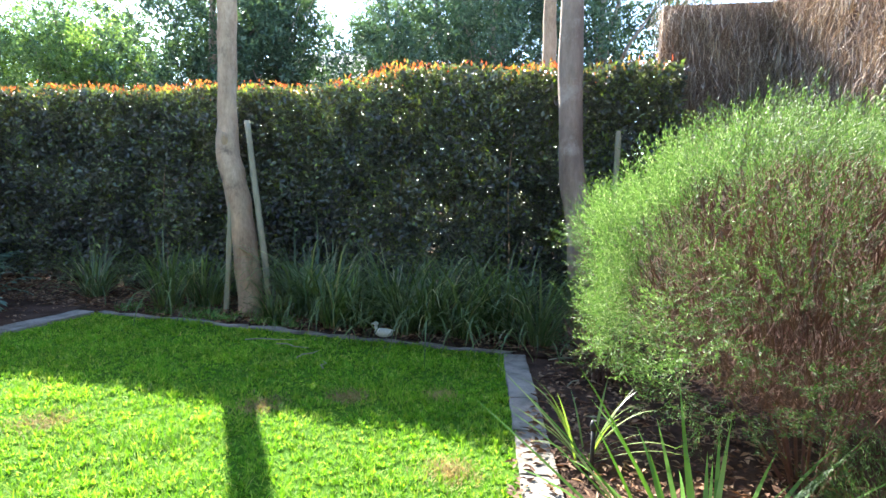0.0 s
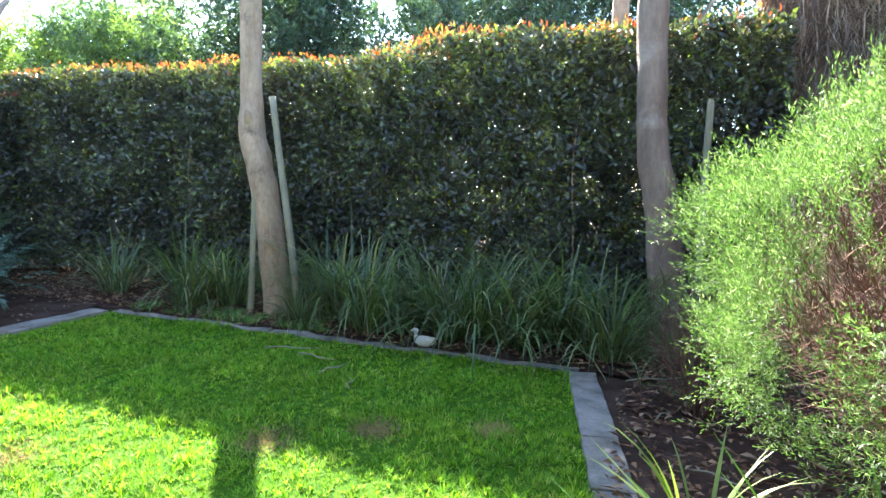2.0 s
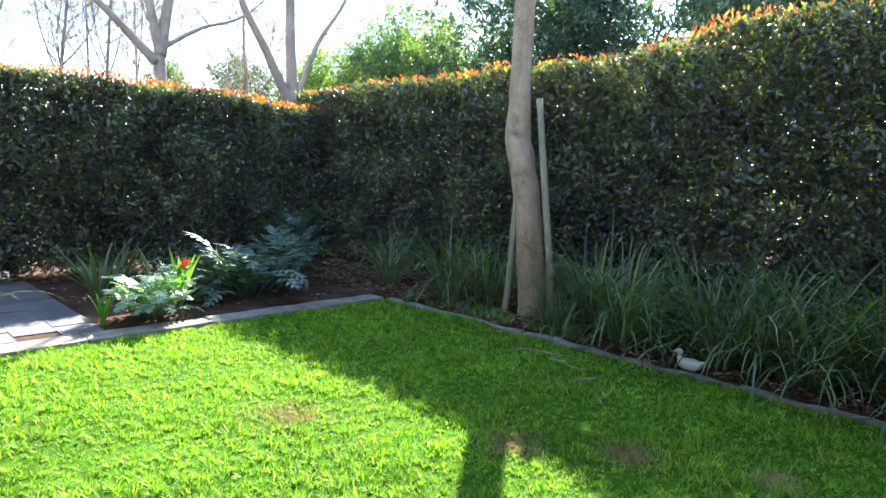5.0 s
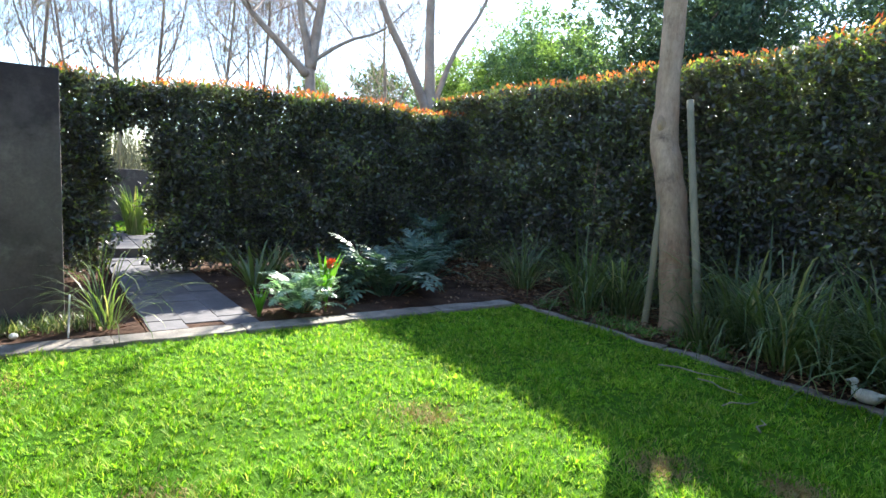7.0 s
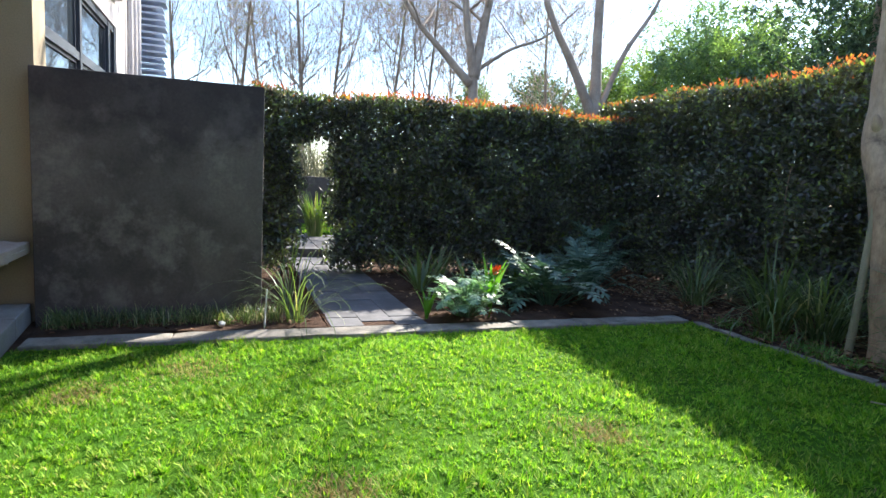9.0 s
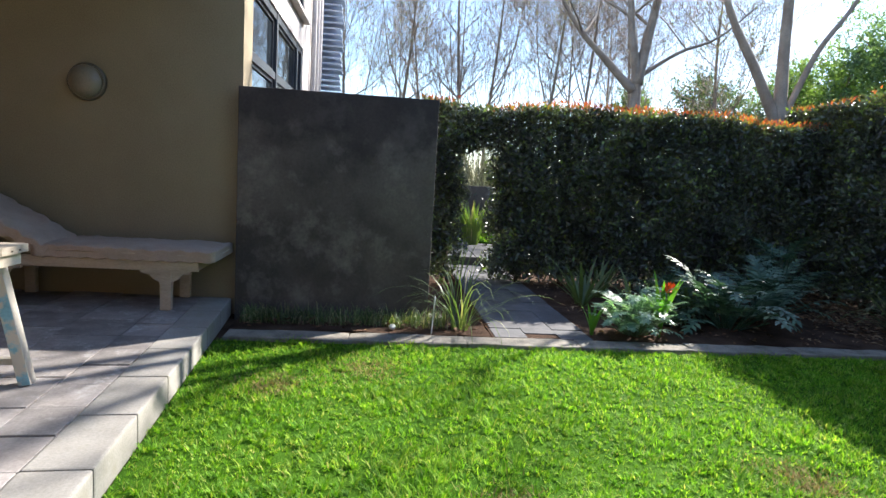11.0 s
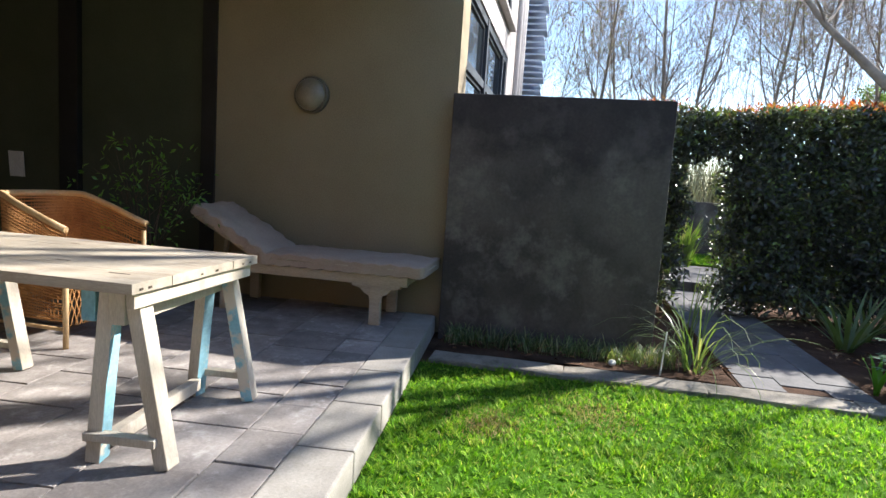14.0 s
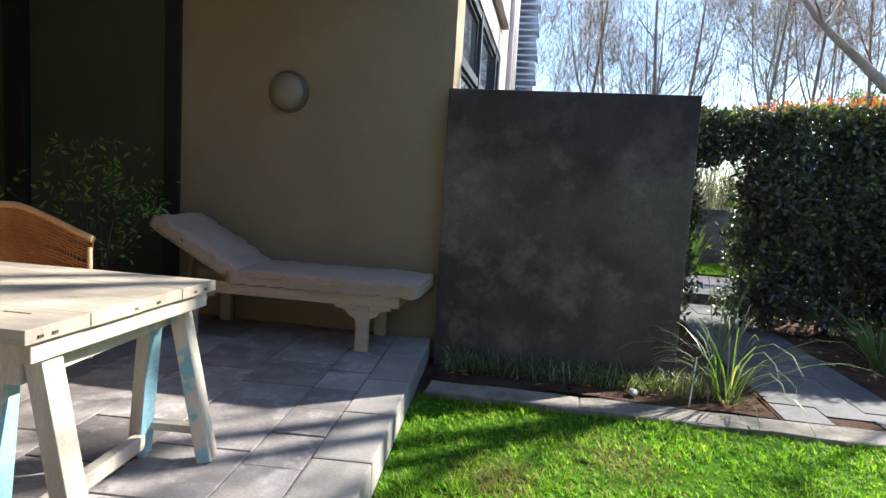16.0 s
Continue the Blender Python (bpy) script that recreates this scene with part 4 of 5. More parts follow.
# wall lamp
M_OPAL = rough_mat("opal_glass", [(0.3, (0.23, 0.195, 0.145)), (0.7, (0.28, 0.24, 0.18))], 4, 60, 0.35, 0.03, 0.001)
M_RING = rough_mat("bronze_ring", [(0.3, (0.11, 0.09, 0.065)), (0.7, (0.16, 0.13, 0.095))], 4, 60, 0.5, 0.05, 0.002)
lamp = empty("wall_lamp", pose(-6.4, -0.4, 2.06, 0, 90, 0), "round bulkhead wall lamp, unlit, on the beige wall", "lamp")
bm = bmesh.new()
tube(bm, [(0, 0, 0), (0, 0, 0.03), (0, 0, 0.045)], [0.165, 0.165, 0.155], 32)
part("base_ring", bm, M_RING, lamp, "dull bronze ring of the lamp")
bm = bmesh.new()
tube(bm, [(0, 0, 0.04 + 0.1 * math.sin(a)) for a in np.linspace(0, 1.5, 8)], [0.145 * math.cos(a) for a in np.linspace(0, 1.5, 8)], 32)
part("shade", bm, M_OPAL, lamp, "opal glass dome")

# ---- table on trestles ----
M_WASH = rough_mat("limewashed_wood", [(0.3, (0.36, 0.3, 0.23)), (0.7, (0.52, 0.46, 0.37))], 2.2, 45, 0.8, 0.4, 0.004, stretch=(6, 0.7, 6), stain=((0.27, 0.2, 0.13), 3, 0.5, 0.85))
M_WASHV = rough_mat("limewashed_leg", [(0.3, (0.44, 0.38, 0.3)), (0.7, (0.62, 0.57, 0.48))], 2.5, 45, 0.75, 0.3, 0.004, stretch=(5, 5, 0.8), stain=((0.4, 0.31, 0.21), 4, 0.55, 0.85))
M_BLUE = rough_mat("worn_blue_paint", [(0.3, (0.16, 0.38, 0.47)), (0.7, (0.3, 0.52, 0.6))], 5, 50, 0.7, 0.3, 0.003, stain=((0.6, 0.55, 0.45), 7, 0.55, 0.62))
M_WORN = rough_mat("mostly_worn_blue_paint", [(0.3, (0.16, 0.38, 0.47)), (0.7, (0.3, 0.52, 0.6))], 5, 50, 0.7, 0.3, 0.003, stain=((0.58, 0.52, 0.43), 7, 0.42, 0.5))
M_CRACK = rough_mat("old_crack", [(0.3, (0.06, 0.045, 0.03)), (0.7, (0.1, 0.075, 0.05))], 5, 60, 0.95, 0.1, 0.002)
TB = pose(-3.56, 0.405, 0.17, 0, 0, 1.2)     # middle of the table's garden end
table = empty("trestle_table", TB, "long limewashed plank table on worn trestles", "table")
zt = 0.755
for k in range(4):
    x0 = -0.468 + k * 0.234
    part("plank", boxed(x0 + 0.0002, x0 + 0.2338, -2.15, 0.0 - 0.003 * (k % 2), zt - 0.042, zt - 0.0006 * (k % 2), 0.0012), M_WASH, table)
part("end_cleat", boxed(-0.44, 0.43, -0.058, -0.022, zt - 0.105, zt - 0.0425, 0.004), M_WASHV, table)
for k, x in enumerate((-0.4, -0.33, -0.1, 0.02, 0.36, 0.41)):
    part("crack", boxed(x, x + 0.018, -0.002, 0.0012, zt - 0.03, zt - 0.022, 0.0), M_CRACK, table)
for x, y, ln in ((0.15, -0.55, 0.07), (-0.3, -0.9, 0.05), (0.3, -0.14, 0.09)):
    part("crack", boxed(x, x + 0.008, y - ln, y, zt - 0.002, zt + 0.0006, 0.0), M_CRACK, table)


def two_tone(bm, material, second, parent, name, choose):
    bm.normal_update()
    for fc in bm.faces:
        if choose(fc.normal):
            fc.material_index = 1
    ob = part(name, bm, material, parent)
    ob.data.materials.append(second)
    return ob


def trestle(m, label):
    e = empty("trestle", m, label, "trestle", "table trestles")
    part("top_beam", boxed(-0.45, 0.39, -0.075, -0.005, 0.57, 0.71, 0.006), M_WASHV, e)
    for x, s in ((-0.40, -1), (0.34, 1)):
        for y in (-1, 1):
            bm = beam(bmesh.new(), (x + 0.008 * s, 0.15 * y, -0.0), (x, 0.05 * y - 0.04, 0.711), 0.078, 0.06, 0.005)
            two_tone(bm, M_WASHV, M_BLUE if y < 0 else M_WORN, e, "leg", (lambda n: n.y > 0.8) if y < 0 else (lambda n, s=s: n.x > 0.9 and s < 0))
        part("rung", beam(bmesh.new(), (x + 0.045 * s, -0.17, 0.115), (x + 0.045 * s, 0.13, 0.115), 0.05, 0.035, 0.005), M_WASHV, e)
        part("block", boxed(x - 0.04, x + 0.045, -0.19, -0.13, 0.575, 0.711, 0.006), M_BLUE if s > 0 else M_WASHV, e)
    part("stretcher", beam(bmesh.new(), (-0.37, -0.125, 0.07), (0.31, -0.125, 0.07), 0.05, 0.06, 0.006), M_WASHV, e)
    return e


trestle(TB @ pose(-0.0, -0.115, 0, 0, 0, 3.8), "worn cream trestle with traces of blue paint")
trestle(TB @ pose(-0.0, -1.51, 0), "worn cream trestle with traces of blue paint")

# ---- sun lounger ----
M_LWOOD = rough_mat("pale_wood", [(0.3, (0.42, 0.33, 0.24)), (0.7, (0.56, 0.46, 0.35))], 3, 40, 0.8, 0.3, 0.004, stretch=(5, 0.8, 5))
M_CUSH = rough_mat("beige_cotton", [(0.3, (0.38, 0.285, 0.225)), (0.7, (0.49, 0.385, 0.31))], 3, 120, 0.95, 0.4, 0.003, stain=((0.38, 0.31, 0.25), 3, 0.55, 0.9))
LG = pose(-6.05, 0.89, 0.17, 0, 0, 1)      # foot end, on the floor; it runs away from the garden
lounger = empty("sun_lounger", LG, "pale wooden sun lounger with a beige cushion", "lounger")
for x in (-0.27, 0.25):
    part("side_rail", boxed(x, x + 0.035, -1.98, -0.14, 0.33, 0.42, 0.006), M_LWOOD, lounger)
part("end_rail", boxed(-0.235, 0.25, -0.175, -0.14, 0.34, 0.415, 0.006), M_LWOOD, lounger)
for y in (-0.4, -1.72):
    for x in (-0.275, 0.24):
        part("leg", boxed(x, x + 0.055, y - 0.045, y + 0.045, 0, 0.33, 0.006), M_LWOOD, lounger)
        bm = bmesh.new()
        prof = [(-0.2, 0.34), (-0.2, 0.31), (-0.13, 0.3), (-0.1, 0.26), (-0.055, 0.24), (-0.045, 0.2), (0.045, 0.2), (0.055, 0.24), (0.1, 0.26), (0.13, 0.3), (0.2, 0.31), (0.2, 0.34)]
        fr = [bm.verts.new((x + 0.008, y + a, b)) for a, b in prof]
        bk = [bm.verts.new((x + 0.047, y + a, b)) for a, b in prof]
        bm.faces.new(fr[::-1]), bm.faces.new(bk)
        for i in range(len(prof)):
            j = (i + 1) % len(prof)
            bm.faces.new((fr[i], fr[j], bk[j], bk[i]))
        bmesh.ops.recalc_face_normals(bm, faces=bm.faces)
        part("bracket", bm, M_LWOOD, lounger, "scalloped corner bracket")
for k in range(12):
    part("slat", boxed(-0.234, 0.249, -0.28 - 0.1 * k, -0.21 - 0.1 * k, 0.395, 0.415, 0.003), M_LWOOD, lounger)
back = pose(0, -1.38, 0.42, -29, 0, 0)
part("backrest", boxed(-0.24, 0.25, -0.75, 0.0, -0.03, 0.0, 0.004, back), M_LWOOD, lounger)
part("prop", beam(bmesh.new(), (0.0, -1.9, 0.36), (0.0, -1.86, 0.66), 0.04, 0.03), M_LWOOD, lounger)


def cushion(x0, x1, y0, y1, z0, z1, m, seed):
    bm = box(bmesh.new(), x0, x1, y0, y1, z0, z1, 0.0)
    bmesh.ops.subdivide_edges(bm, edges=bm.edges, cuts=34, use_grid_fill=True)
    cx, cy, cz = (x0 + x1) / 2, (y0 + y1) / 2, (z0 + z1) / 2
    for v in bm.verts:
        u, w, h = (v.co.x - cx) / (x1 - x0) * 2, (v.co.y - cy) / (y1 - y0) * 2, (v.co.z - cz) / (z1 - z0) * 2
        rr = max(abs(u), abs(w))
        v.co.z = cz + (v.co.z - cz) * (1 - 0.35 * rr ** 6) + 0.012 * noise.noise(Vector((v.co.x * 5, v.co.y * 5, seed))) * (1 if h > 0 else 0.2)
        v.co.x += 0.012 * noise.noise(Vector((v.co.y * 7, v.co.z * 7, seed))) * abs(u)
        v.co.z += (0.009 * math.sin(v.co.y * 44 + seed) - 0.006) * max(0.0, (abs(u) - 0.75) * 4) + 0.005 * math.sin(v.co.y * 44) * math.sin(v.co.x * 26)
        v.co.x += math.copysign(0.008 * math.sin(v.co.y * 44 + seed + 1.2), u) * abs(u) ** 4
    bmesh.ops.transform(bm, matrix=m, verts=bm.verts)
    for fc in bm.faces:
        fc.smooth = True
    return bm


cu = part("cushion", cushion(-0.315, 0.315, -1.42, -0.0, 0.4, 0.535, Matrix(), 2), M_CUSH, lounger, "flat beige cotton cushion")
part("piping", tube(bmesh.new(), [(0.312, -1.4, 0.47), (0.315, -0.7, 0.472), (0.312, -0.01, 0.47), (0.0, 0.006, 0.47), (-0.3, -0.01, 0.47)], 0.006, 6), M_LWOOD, cu)
part("head_cushion", cushion(-0.31, 0.31, -0.76, 0.04, 0.004, 0.12, back, 5), M_CUSH, lounger, "raised beige cotton head cushion")

# ---- wicker chair ----
M_WICK = rough_mat("honey_wicker", [(0.3, (0.3, 0.13, 0.04)), (0.7, (0.5, 0.26, 0.09))], 6, 60, 0.55, 0.4, 0.004)
M_CANE = rough_mat("pale_cane", [(0.3, (0.5, 0.33, 0.16)), (0.7, (0.62, 0.44, 0.24))], 6, 60, 0.5, 0.2, 0.003)
chair = empty("wicker_armchair", pose(-4.67, -1.36, 0.17, 0, 0, -2) @ Matrix.Diagonal((0.84, 0.84, 1, 1)), "honey-brown woven wicker tub armchair", "chair")
N = 41


def rim(u):
    """Plan and height of the chair's wall, u from one arm's front (0) round the back (0.5) to the other (1)."""
    a = math.pi * (u * 1.0) - 0.0
    x = 0.41 * math.cos(a) * (1.0 if abs(math.cos(a)) < 0.9 else 1.0)
    s = math.sin(a)
    y = 0.40 - 0.80 * (s ** 0.55 if s > 0 else 0)
    x = 0.41 * math.copysign(abs(math.cos(a)) ** 0.55, math.cos(a))
    h = 0.75 + 0.18 * min(1.0, max(0.0, (s - 0.02) / 0.6)) ** 0.5
    return Vector((x, y, h))


us = [k / (N - 1) for k in range(N)]
part("rim", tube(bmesh.new(), [rim(u) for u in us], 0.022, 8), M_CANE, chair, "pale cane rim")
bm = bmesh.new()
for k in range(4 * N):
    p = rim(k / (4 * N - 1))
    inn = Vector((p.x * 0.93, p.y * 0.93 + 0.01, 0))
    tube(bm, [(inn.x, inn.y, 0.16), (p.x * 0.97, p.y * 0.97, 0.16 + (p.z - 0.16) * 0.5), tuple(p)], 0.0045, 4, False)
tagged(part("upright_cane", bm, M_WICK, chair), kind="stuff")
bm = bmesh.new()
rows = 34
for r in range(rows):
    q = (r + 0.5) / rows
    pts = []
    for k in range(2 * N):
        p = rim(k / (2 * N - 1))
        z = 0.16 + (p.z - 0.16) * q
        s = 0.93 + 0.07 * q
        wv = 0.005 * (1 if (k + r) % 2 else -1)
        pts.append((p.x * s + wv * (1 if p.x > 0 else -1), p.y * s, z))
    if r % 9 in (7,):
        continue
    tube(bm, pts, 0.0062 if r % 9 != 3 else 0.003, 4, False)
part("weave", bm, M_WICK, chair, "woven wicker wall")
part("seat", cushion(-0.36, 0.36, -0.33, 0.37, 0.36, 0.44, Matrix(), 9), M_WICK, chair)
bm = bmesh.new()
for k in range(18):
    xa = -0.37 + 0.74 * k / 17
    for s in (-0.1, 0.1):
        tube(bm, [(xa, 0.36, 0.38), (max(-0.38, min(0.38, xa + s)), 0.36, 0.13)], 0.005, 4, False)
tagged(part("front_lattice", bm, M_WICK, chair, "crossed cane lattice"), kind="stuff")
part("front_rail", tube(bmesh.new(), [(-0.4, 0.38, 0.4), (0.4, 0.38, 0.4)], 0.018, 8), M_CANE, chair)
for x in (-0.4, 0.4):
    for y in (-0.3, 0.38):
        part("leg", tube(bmesh.new(), [(x, y, 0), (x, y, 0.3), (x, y, 0.7)], [0.02, 0.022, 0.02], 10), M_CANE, chair)
    part("base_rail", tube(bmesh.new(), [(x, -0.3, 0.12), (x, 0.38, 0.12)], 0.013, 8), M_CANE, chair)

# ---- potted plant ----
M_POT = rough_mat("dark_pot", [(0.3, (0.03, 0.028, 0.026)), (0.7, (0.05, 0.045, 0.04))], 5, 50, 0.6, 0.2, 0.004)
M_POTL = leaf_mat("pot_leaf", [(0.0, (0.09, 0.24, 0.04)), (1.0, (0.22, 0.42, 0.09))], 0.35, 0.45, 0.5)
pot = empty("potted_plant", pose(-5.5, -1.36, 0.17), "leafy green plant in a dark pot", "plant")
part("pot", tube(bmesh.new(), [(0, 0, 0), (0, 0, 0.02), (0, 0, 0.33), (0, 0, 0.36), (0, 0, 0.36), (0, 0, 0.3)], [0.13, 0.14, 0.19, 0.2, 0.18, 0.17], 24), M_POT, pot)
bm, tips = bmesh.new(), []
for k in range(5):
    grow(bm, (0, 0, 0.3), (0.28 * math.cos(k * 1.26) + 0.1, 0.28 * math.sin(k * 1.26) - 0.1, 1.3), 0.46, 0.012, 2, 0.7, 300 + k, 0.05, (2, 3), tips)
tagged(part("branchwork", bm, M_STEM, pot), kind="stuff")
leafy("foliage", tips, 6, 0.065, 0.05, M_POTL, pot, 0.36)

# ---- garden small things ----
M_DUCK = rough_mat("white_glaze", [(0.3, (0.6, 0.58, 0.5)), (0.7, (0.74, 0.72, 0.66))], 6, 60, 0.5, 0.1, 0.003)
bm = bmesh.new()
tube(bm, wavy([(-0.11, 0, 0.075), (-0.085, 0, 0.068), (-0.03, 0, 0.055), (0.03, 0, 0.055), (0.07, 0, 0.065), (0.1, 0, 0.08), (0.135, 0, 0.095)], 4), [float(np.interp(i, [0, 4, 8, 12, 16, 20, 24], [0.006, 0.04, 0.055, 0.055, 0.045, 0.026, 0.004])) for i in range(25)], 16)
tube(bm, wavy([(-0.08, 0, 0.07), (-0.095, 0, 0.115), (-0.09, 0, 0.145)], 4), [0.03, 0.027, 0.024, 0.022, 0.02, 0.02, 0.019, 0.018, 0.018], 12)
bmesh.ops.create_uvsphere(bm, u_segments=14, v_segments=10, radius=0.028, matrix=pose(-0.098, 0, 0.158) @ Matrix.Diagonal((1.15, 0.9, 0.9, 1)))
tube(bm, [(-0.12, 0, 0.155), (-0.145, 0, 0.15), (-0.16, 0, 0.148)], [0.012, 0.01, 0.004], 10)
duck = part("duck_figurine", bm, M_DUCK, None)
duck.matrix_world = pose(-2.07, 7.15, 0.035, 0, 0, 5) @ Matrix.Diagonal((0.85, 0.85, 0.85, 1))
tagged(duck, "small white duck ornament on the kerb", "figurine")
pebble = bmesh.new()
bmesh.ops.create_icosphere(pebble, subdivisions=2, radius=0.035, matrix=Matrix.Diagonal((1.3, 0.9, 0.7, 1)))
pb_ = part("pebble", pebble, M_DUCK, None)
pb_.location = (-5.88, 2.39, 0.06)
tagged(pb_, "pale pebble in the border soil", "stone")
for k, (x, y, a, ln) in enumerate(((-3.25, 6.52, 20, 0.5), (-2.5, 6.15, 70, 0.3), (-2.15, 5.95, 110, 0.22), (-2.9, 6.5, -10, 0.35), (-0.4, 6.9, 30, 0.5), (-0.2, 6.2, 60, 0.4), (-0.05, 5.6, -20, 0.35), (-1.0, 7.0, 10, 0.3))):
    bm = tube(bmesh.new(), [(0, 0, 0.045), (ln * 0.3, 0.03, 0.05), (ln * 0.6, -0.01, 0.05), (ln, 0.03, 0.045)], [0.006, 0.006, 0.005, 0.002], 6)
    s = part("fallen_twig", bm, M_STAKE, None)
    s.matrix_world = pose(x, y, 0.0, 0, 0, a)
    tagged(s, "dry fallen twig on the ground", "twig", "fallen twigs")
tag = part("plant_stake", beam(bmesh.new(), (0, 0, 0), (0.01, 0.015, 0.34), 0.018, 0.006, 0.002), M_PAPER, None)
tag.location = (-5.8, 2.735, 0.03)
tagged(tag, "thin pale stake in the soil below the garden wall", "stake")
peg = empty("garden_peg", pose(0.0, 4.72, 0.0), "thin black garden peg in the soil", "peg")
part("shaft", tube(bmesh.new(), [(0, 0, 0), (0, 0, 0.3)], 0.012, 8), M_DARK, peg)
part("head", tube(bmesh.new(), [(0, 0, 0.3), (0, 0, 0.32), (0, 0, 0.35)], [0.02, 0.022, 0.014], 10), M_DARK, peg)

# ---- creeper-covered house next door ----
M_CREEP = rough_mat("creeper_wall", [(0.3, (0.12, 0.08, 0.062)), (0.7, (0.25, 0.18, 0.14))], 3, 50, 0.95, 0.8, 0.03)
M_VINE = leaf_mat("bare_vine", [(0.0, (0.2, 0.14, 0.105)), (0.6, (0.42, 0.33, 0.255)), (1.0, (0.6, 0.51, 0.42))], 0.9, 0.05, 0.2, (1, 0.8, 0.6))
nb_ = empty("creeper_house", pose(0, 0, 0), "neighbouring house wall covered in bare brown creeper", "house")
part("wall", boxed(0.55, 1.9, 9.0, 9.4, 0, 3.72), M_CREEP, nb_)
SW = pose(1.78, 9.0, 0, 0, 0, 13.5)         # the side wall runs from here towards the terrace
part("side_wall", boxed(0.0, 0.35, -7.4, 0.15, 0, 4.8, 0.0, SW), M_CREEP, nb_)


def creeper(n, m, x0, x1, along_y, high):
    a, z = rng.uniform(x0, x1, n), rng.uniform(0.3, high, n)
    out = -np.abs(rng.normal(0.03, 0.06, n))
    sway = rng.normal(0, 1, n)
    base = np.stack([out, a, z] if along_y else [a, out, z], 1)
    way = np.stack([np.full(n, -0.45), sway, 0 * a] if along_y else [sway, np.full(n, -0.45), 0 * a], 1)
    v, f = blade_arrays(base, way, rng.uniform(0.12, 0.45, n), rng.uniform(0.004, 0.012, n), rng.uniform(-3.0, 3.0, n), 4, rng.uniform(-4.0, 2.0, n))
    v = v @ np.array(m.to_3x3()).T + np.array(m.translation)
    np_mesh("creeper", v, f, M_VINE, nb_, "bare hanging creeper stems", "stuff")


creeper(7000, pose(0, 9.0, 0), 0.5, 1.8, False, 3.74)
creeper(9000, SW, -2.6, 0.0, True, 4.7)
creeper(2500, SW, -7.2, -2.6, True, 4.7)

# ---- trees beyond the hedges ----
M_BUD = leaf_mat("spring_bud", [(0.0, (0.2, 0.22, 0.06)), (1.0, (0.36, 0.36, 0.12))], 0.6, 0.5, 0.3)


def bare_tree(place, limbs, seed, label, high=7.0, buds=0, clear=0.0):
    e = empty("bare_tree", pose(*place), label, "tree", "bare trees")
    tips = []
    for k, (pts, r0, r1) in enumerate(limbs):
        line = wavy([Vector(p) - Vector(place) for p in pts], 5)
        part("limb" if k else "trunk", tube(bmesh.new(), line, [r0 + (r1 - r0) * i / (len(line) - 1) for i in range(len(line))], 9), M_TWIG, e)
    bm = bmesh.new()
    rr = random.Random(seed)
    for pts, r0, r1 in limbs:
        line = wavy([Vector(p) - Vector(place) for p in pts], 5)
        for k in range(max(4, int(len(line) * 0.8))):
            i = rr.randint(len(line) // 3, len(line) - 1)
            if line[i].z < clear:
                continue
            r = (r0 + (r1 - r0) * i / (len(line) - 1)) * rr.uniform(0.35, 0.6)
            a = rr.uniform(0, 6.28)
            w = Vector((math.cos(a), math.sin(a), rr.uniform(0.4, 1.3)))
            grow(bm, line[i], w, rr.uniform(0.8, 1.7) * high / 7, r, 3, 0.85, seed * 31 + k, 0.06, (2, 3), tips, 0.005)
    tagged(part("branchwork", bm, M_TWIG, e), kind="stuff")
    if buds:
        leafy("bud_haze", tips, buds, 0.05, 0.15, M_BUD, e)
    return e


bare_tree((-15.4, 8.35, 0), [
    (((-15.4, 8.35, 0), (-15.4, 8.38, 2.0), (-15.4, 8.39, 4.0), (-15.4, 8.1, 5.6), (-15.5, 7.9, 8.5)), 0.2, 0.05),
    (((-15.4, 8.4, 4.0), (-15.4, 8.62, 5.4), (-15.3, 8.9, 7.2), (-15.2, 9.2, 9.2)), 0.15, 0.04),
    (((-15.4, 8.3, 3.85), (-15.4, 7.6, 4.5), (-15.3, 6.7, 5.3), (-15.2, 5.8, 6.6)), 0.12, 0.03),
    (((-15.4, 8.45, 4.2), (-15.4, 9.4, 4.85), (-15.4, 10.4, 5.3), (-15.4, 11.4, 6.2)), 0.06, 0.015)], 5, "large bare grey tree with forked limbs", 8.0, 0, 4.9)
bare_tree((-10.2, 8.72, 0), [
    (((-10.2, 8.72, 0), (-10.2, 8.72, 1.5), (-10.2, 8.72, 2.9), (-10.2, 8.66, 4.6), (-10.2, 8.7, 9.0)), 0.17, 0.05),
    (((-10.2, 8.7, 2.6), (-10.2, 8.2, 3.5), (-10.2, 7.65, 4.4), (-10.1, 6.9, 6.2)), 0.1, 0.035),
    (((-10.2, 8.8, 2.7), (-10.2, 9.25, 3.8), (-10.2, 9.9, 4.8), (-10.2, 10.4, 6.2)), 0.06, 0.02),
    # Three upper limbs out of view, added to throw dappled shade on the terrace.
    (((-10.2, 8.68, 5.0), (-9.6, 8.2, 6.0), (-9.0, 7.4, 7.2), (-8.6, 6.8, 8.6)), 0.07, 0.03),
    (((-10.2, 8.68, 5.4), (-10.9, 8.0, 6.6), (-11.6, 7.6, 8.0)), 0.07, 0.03),
    (((-10.2, 8.68, 5.8), (-10.0, 9.4, 7.0), (-9.4, 10.0, 8.4)), 0.06, 0.03)], 9, "large bare grey tree behind the hedge", 8.0, 0, 4.6)
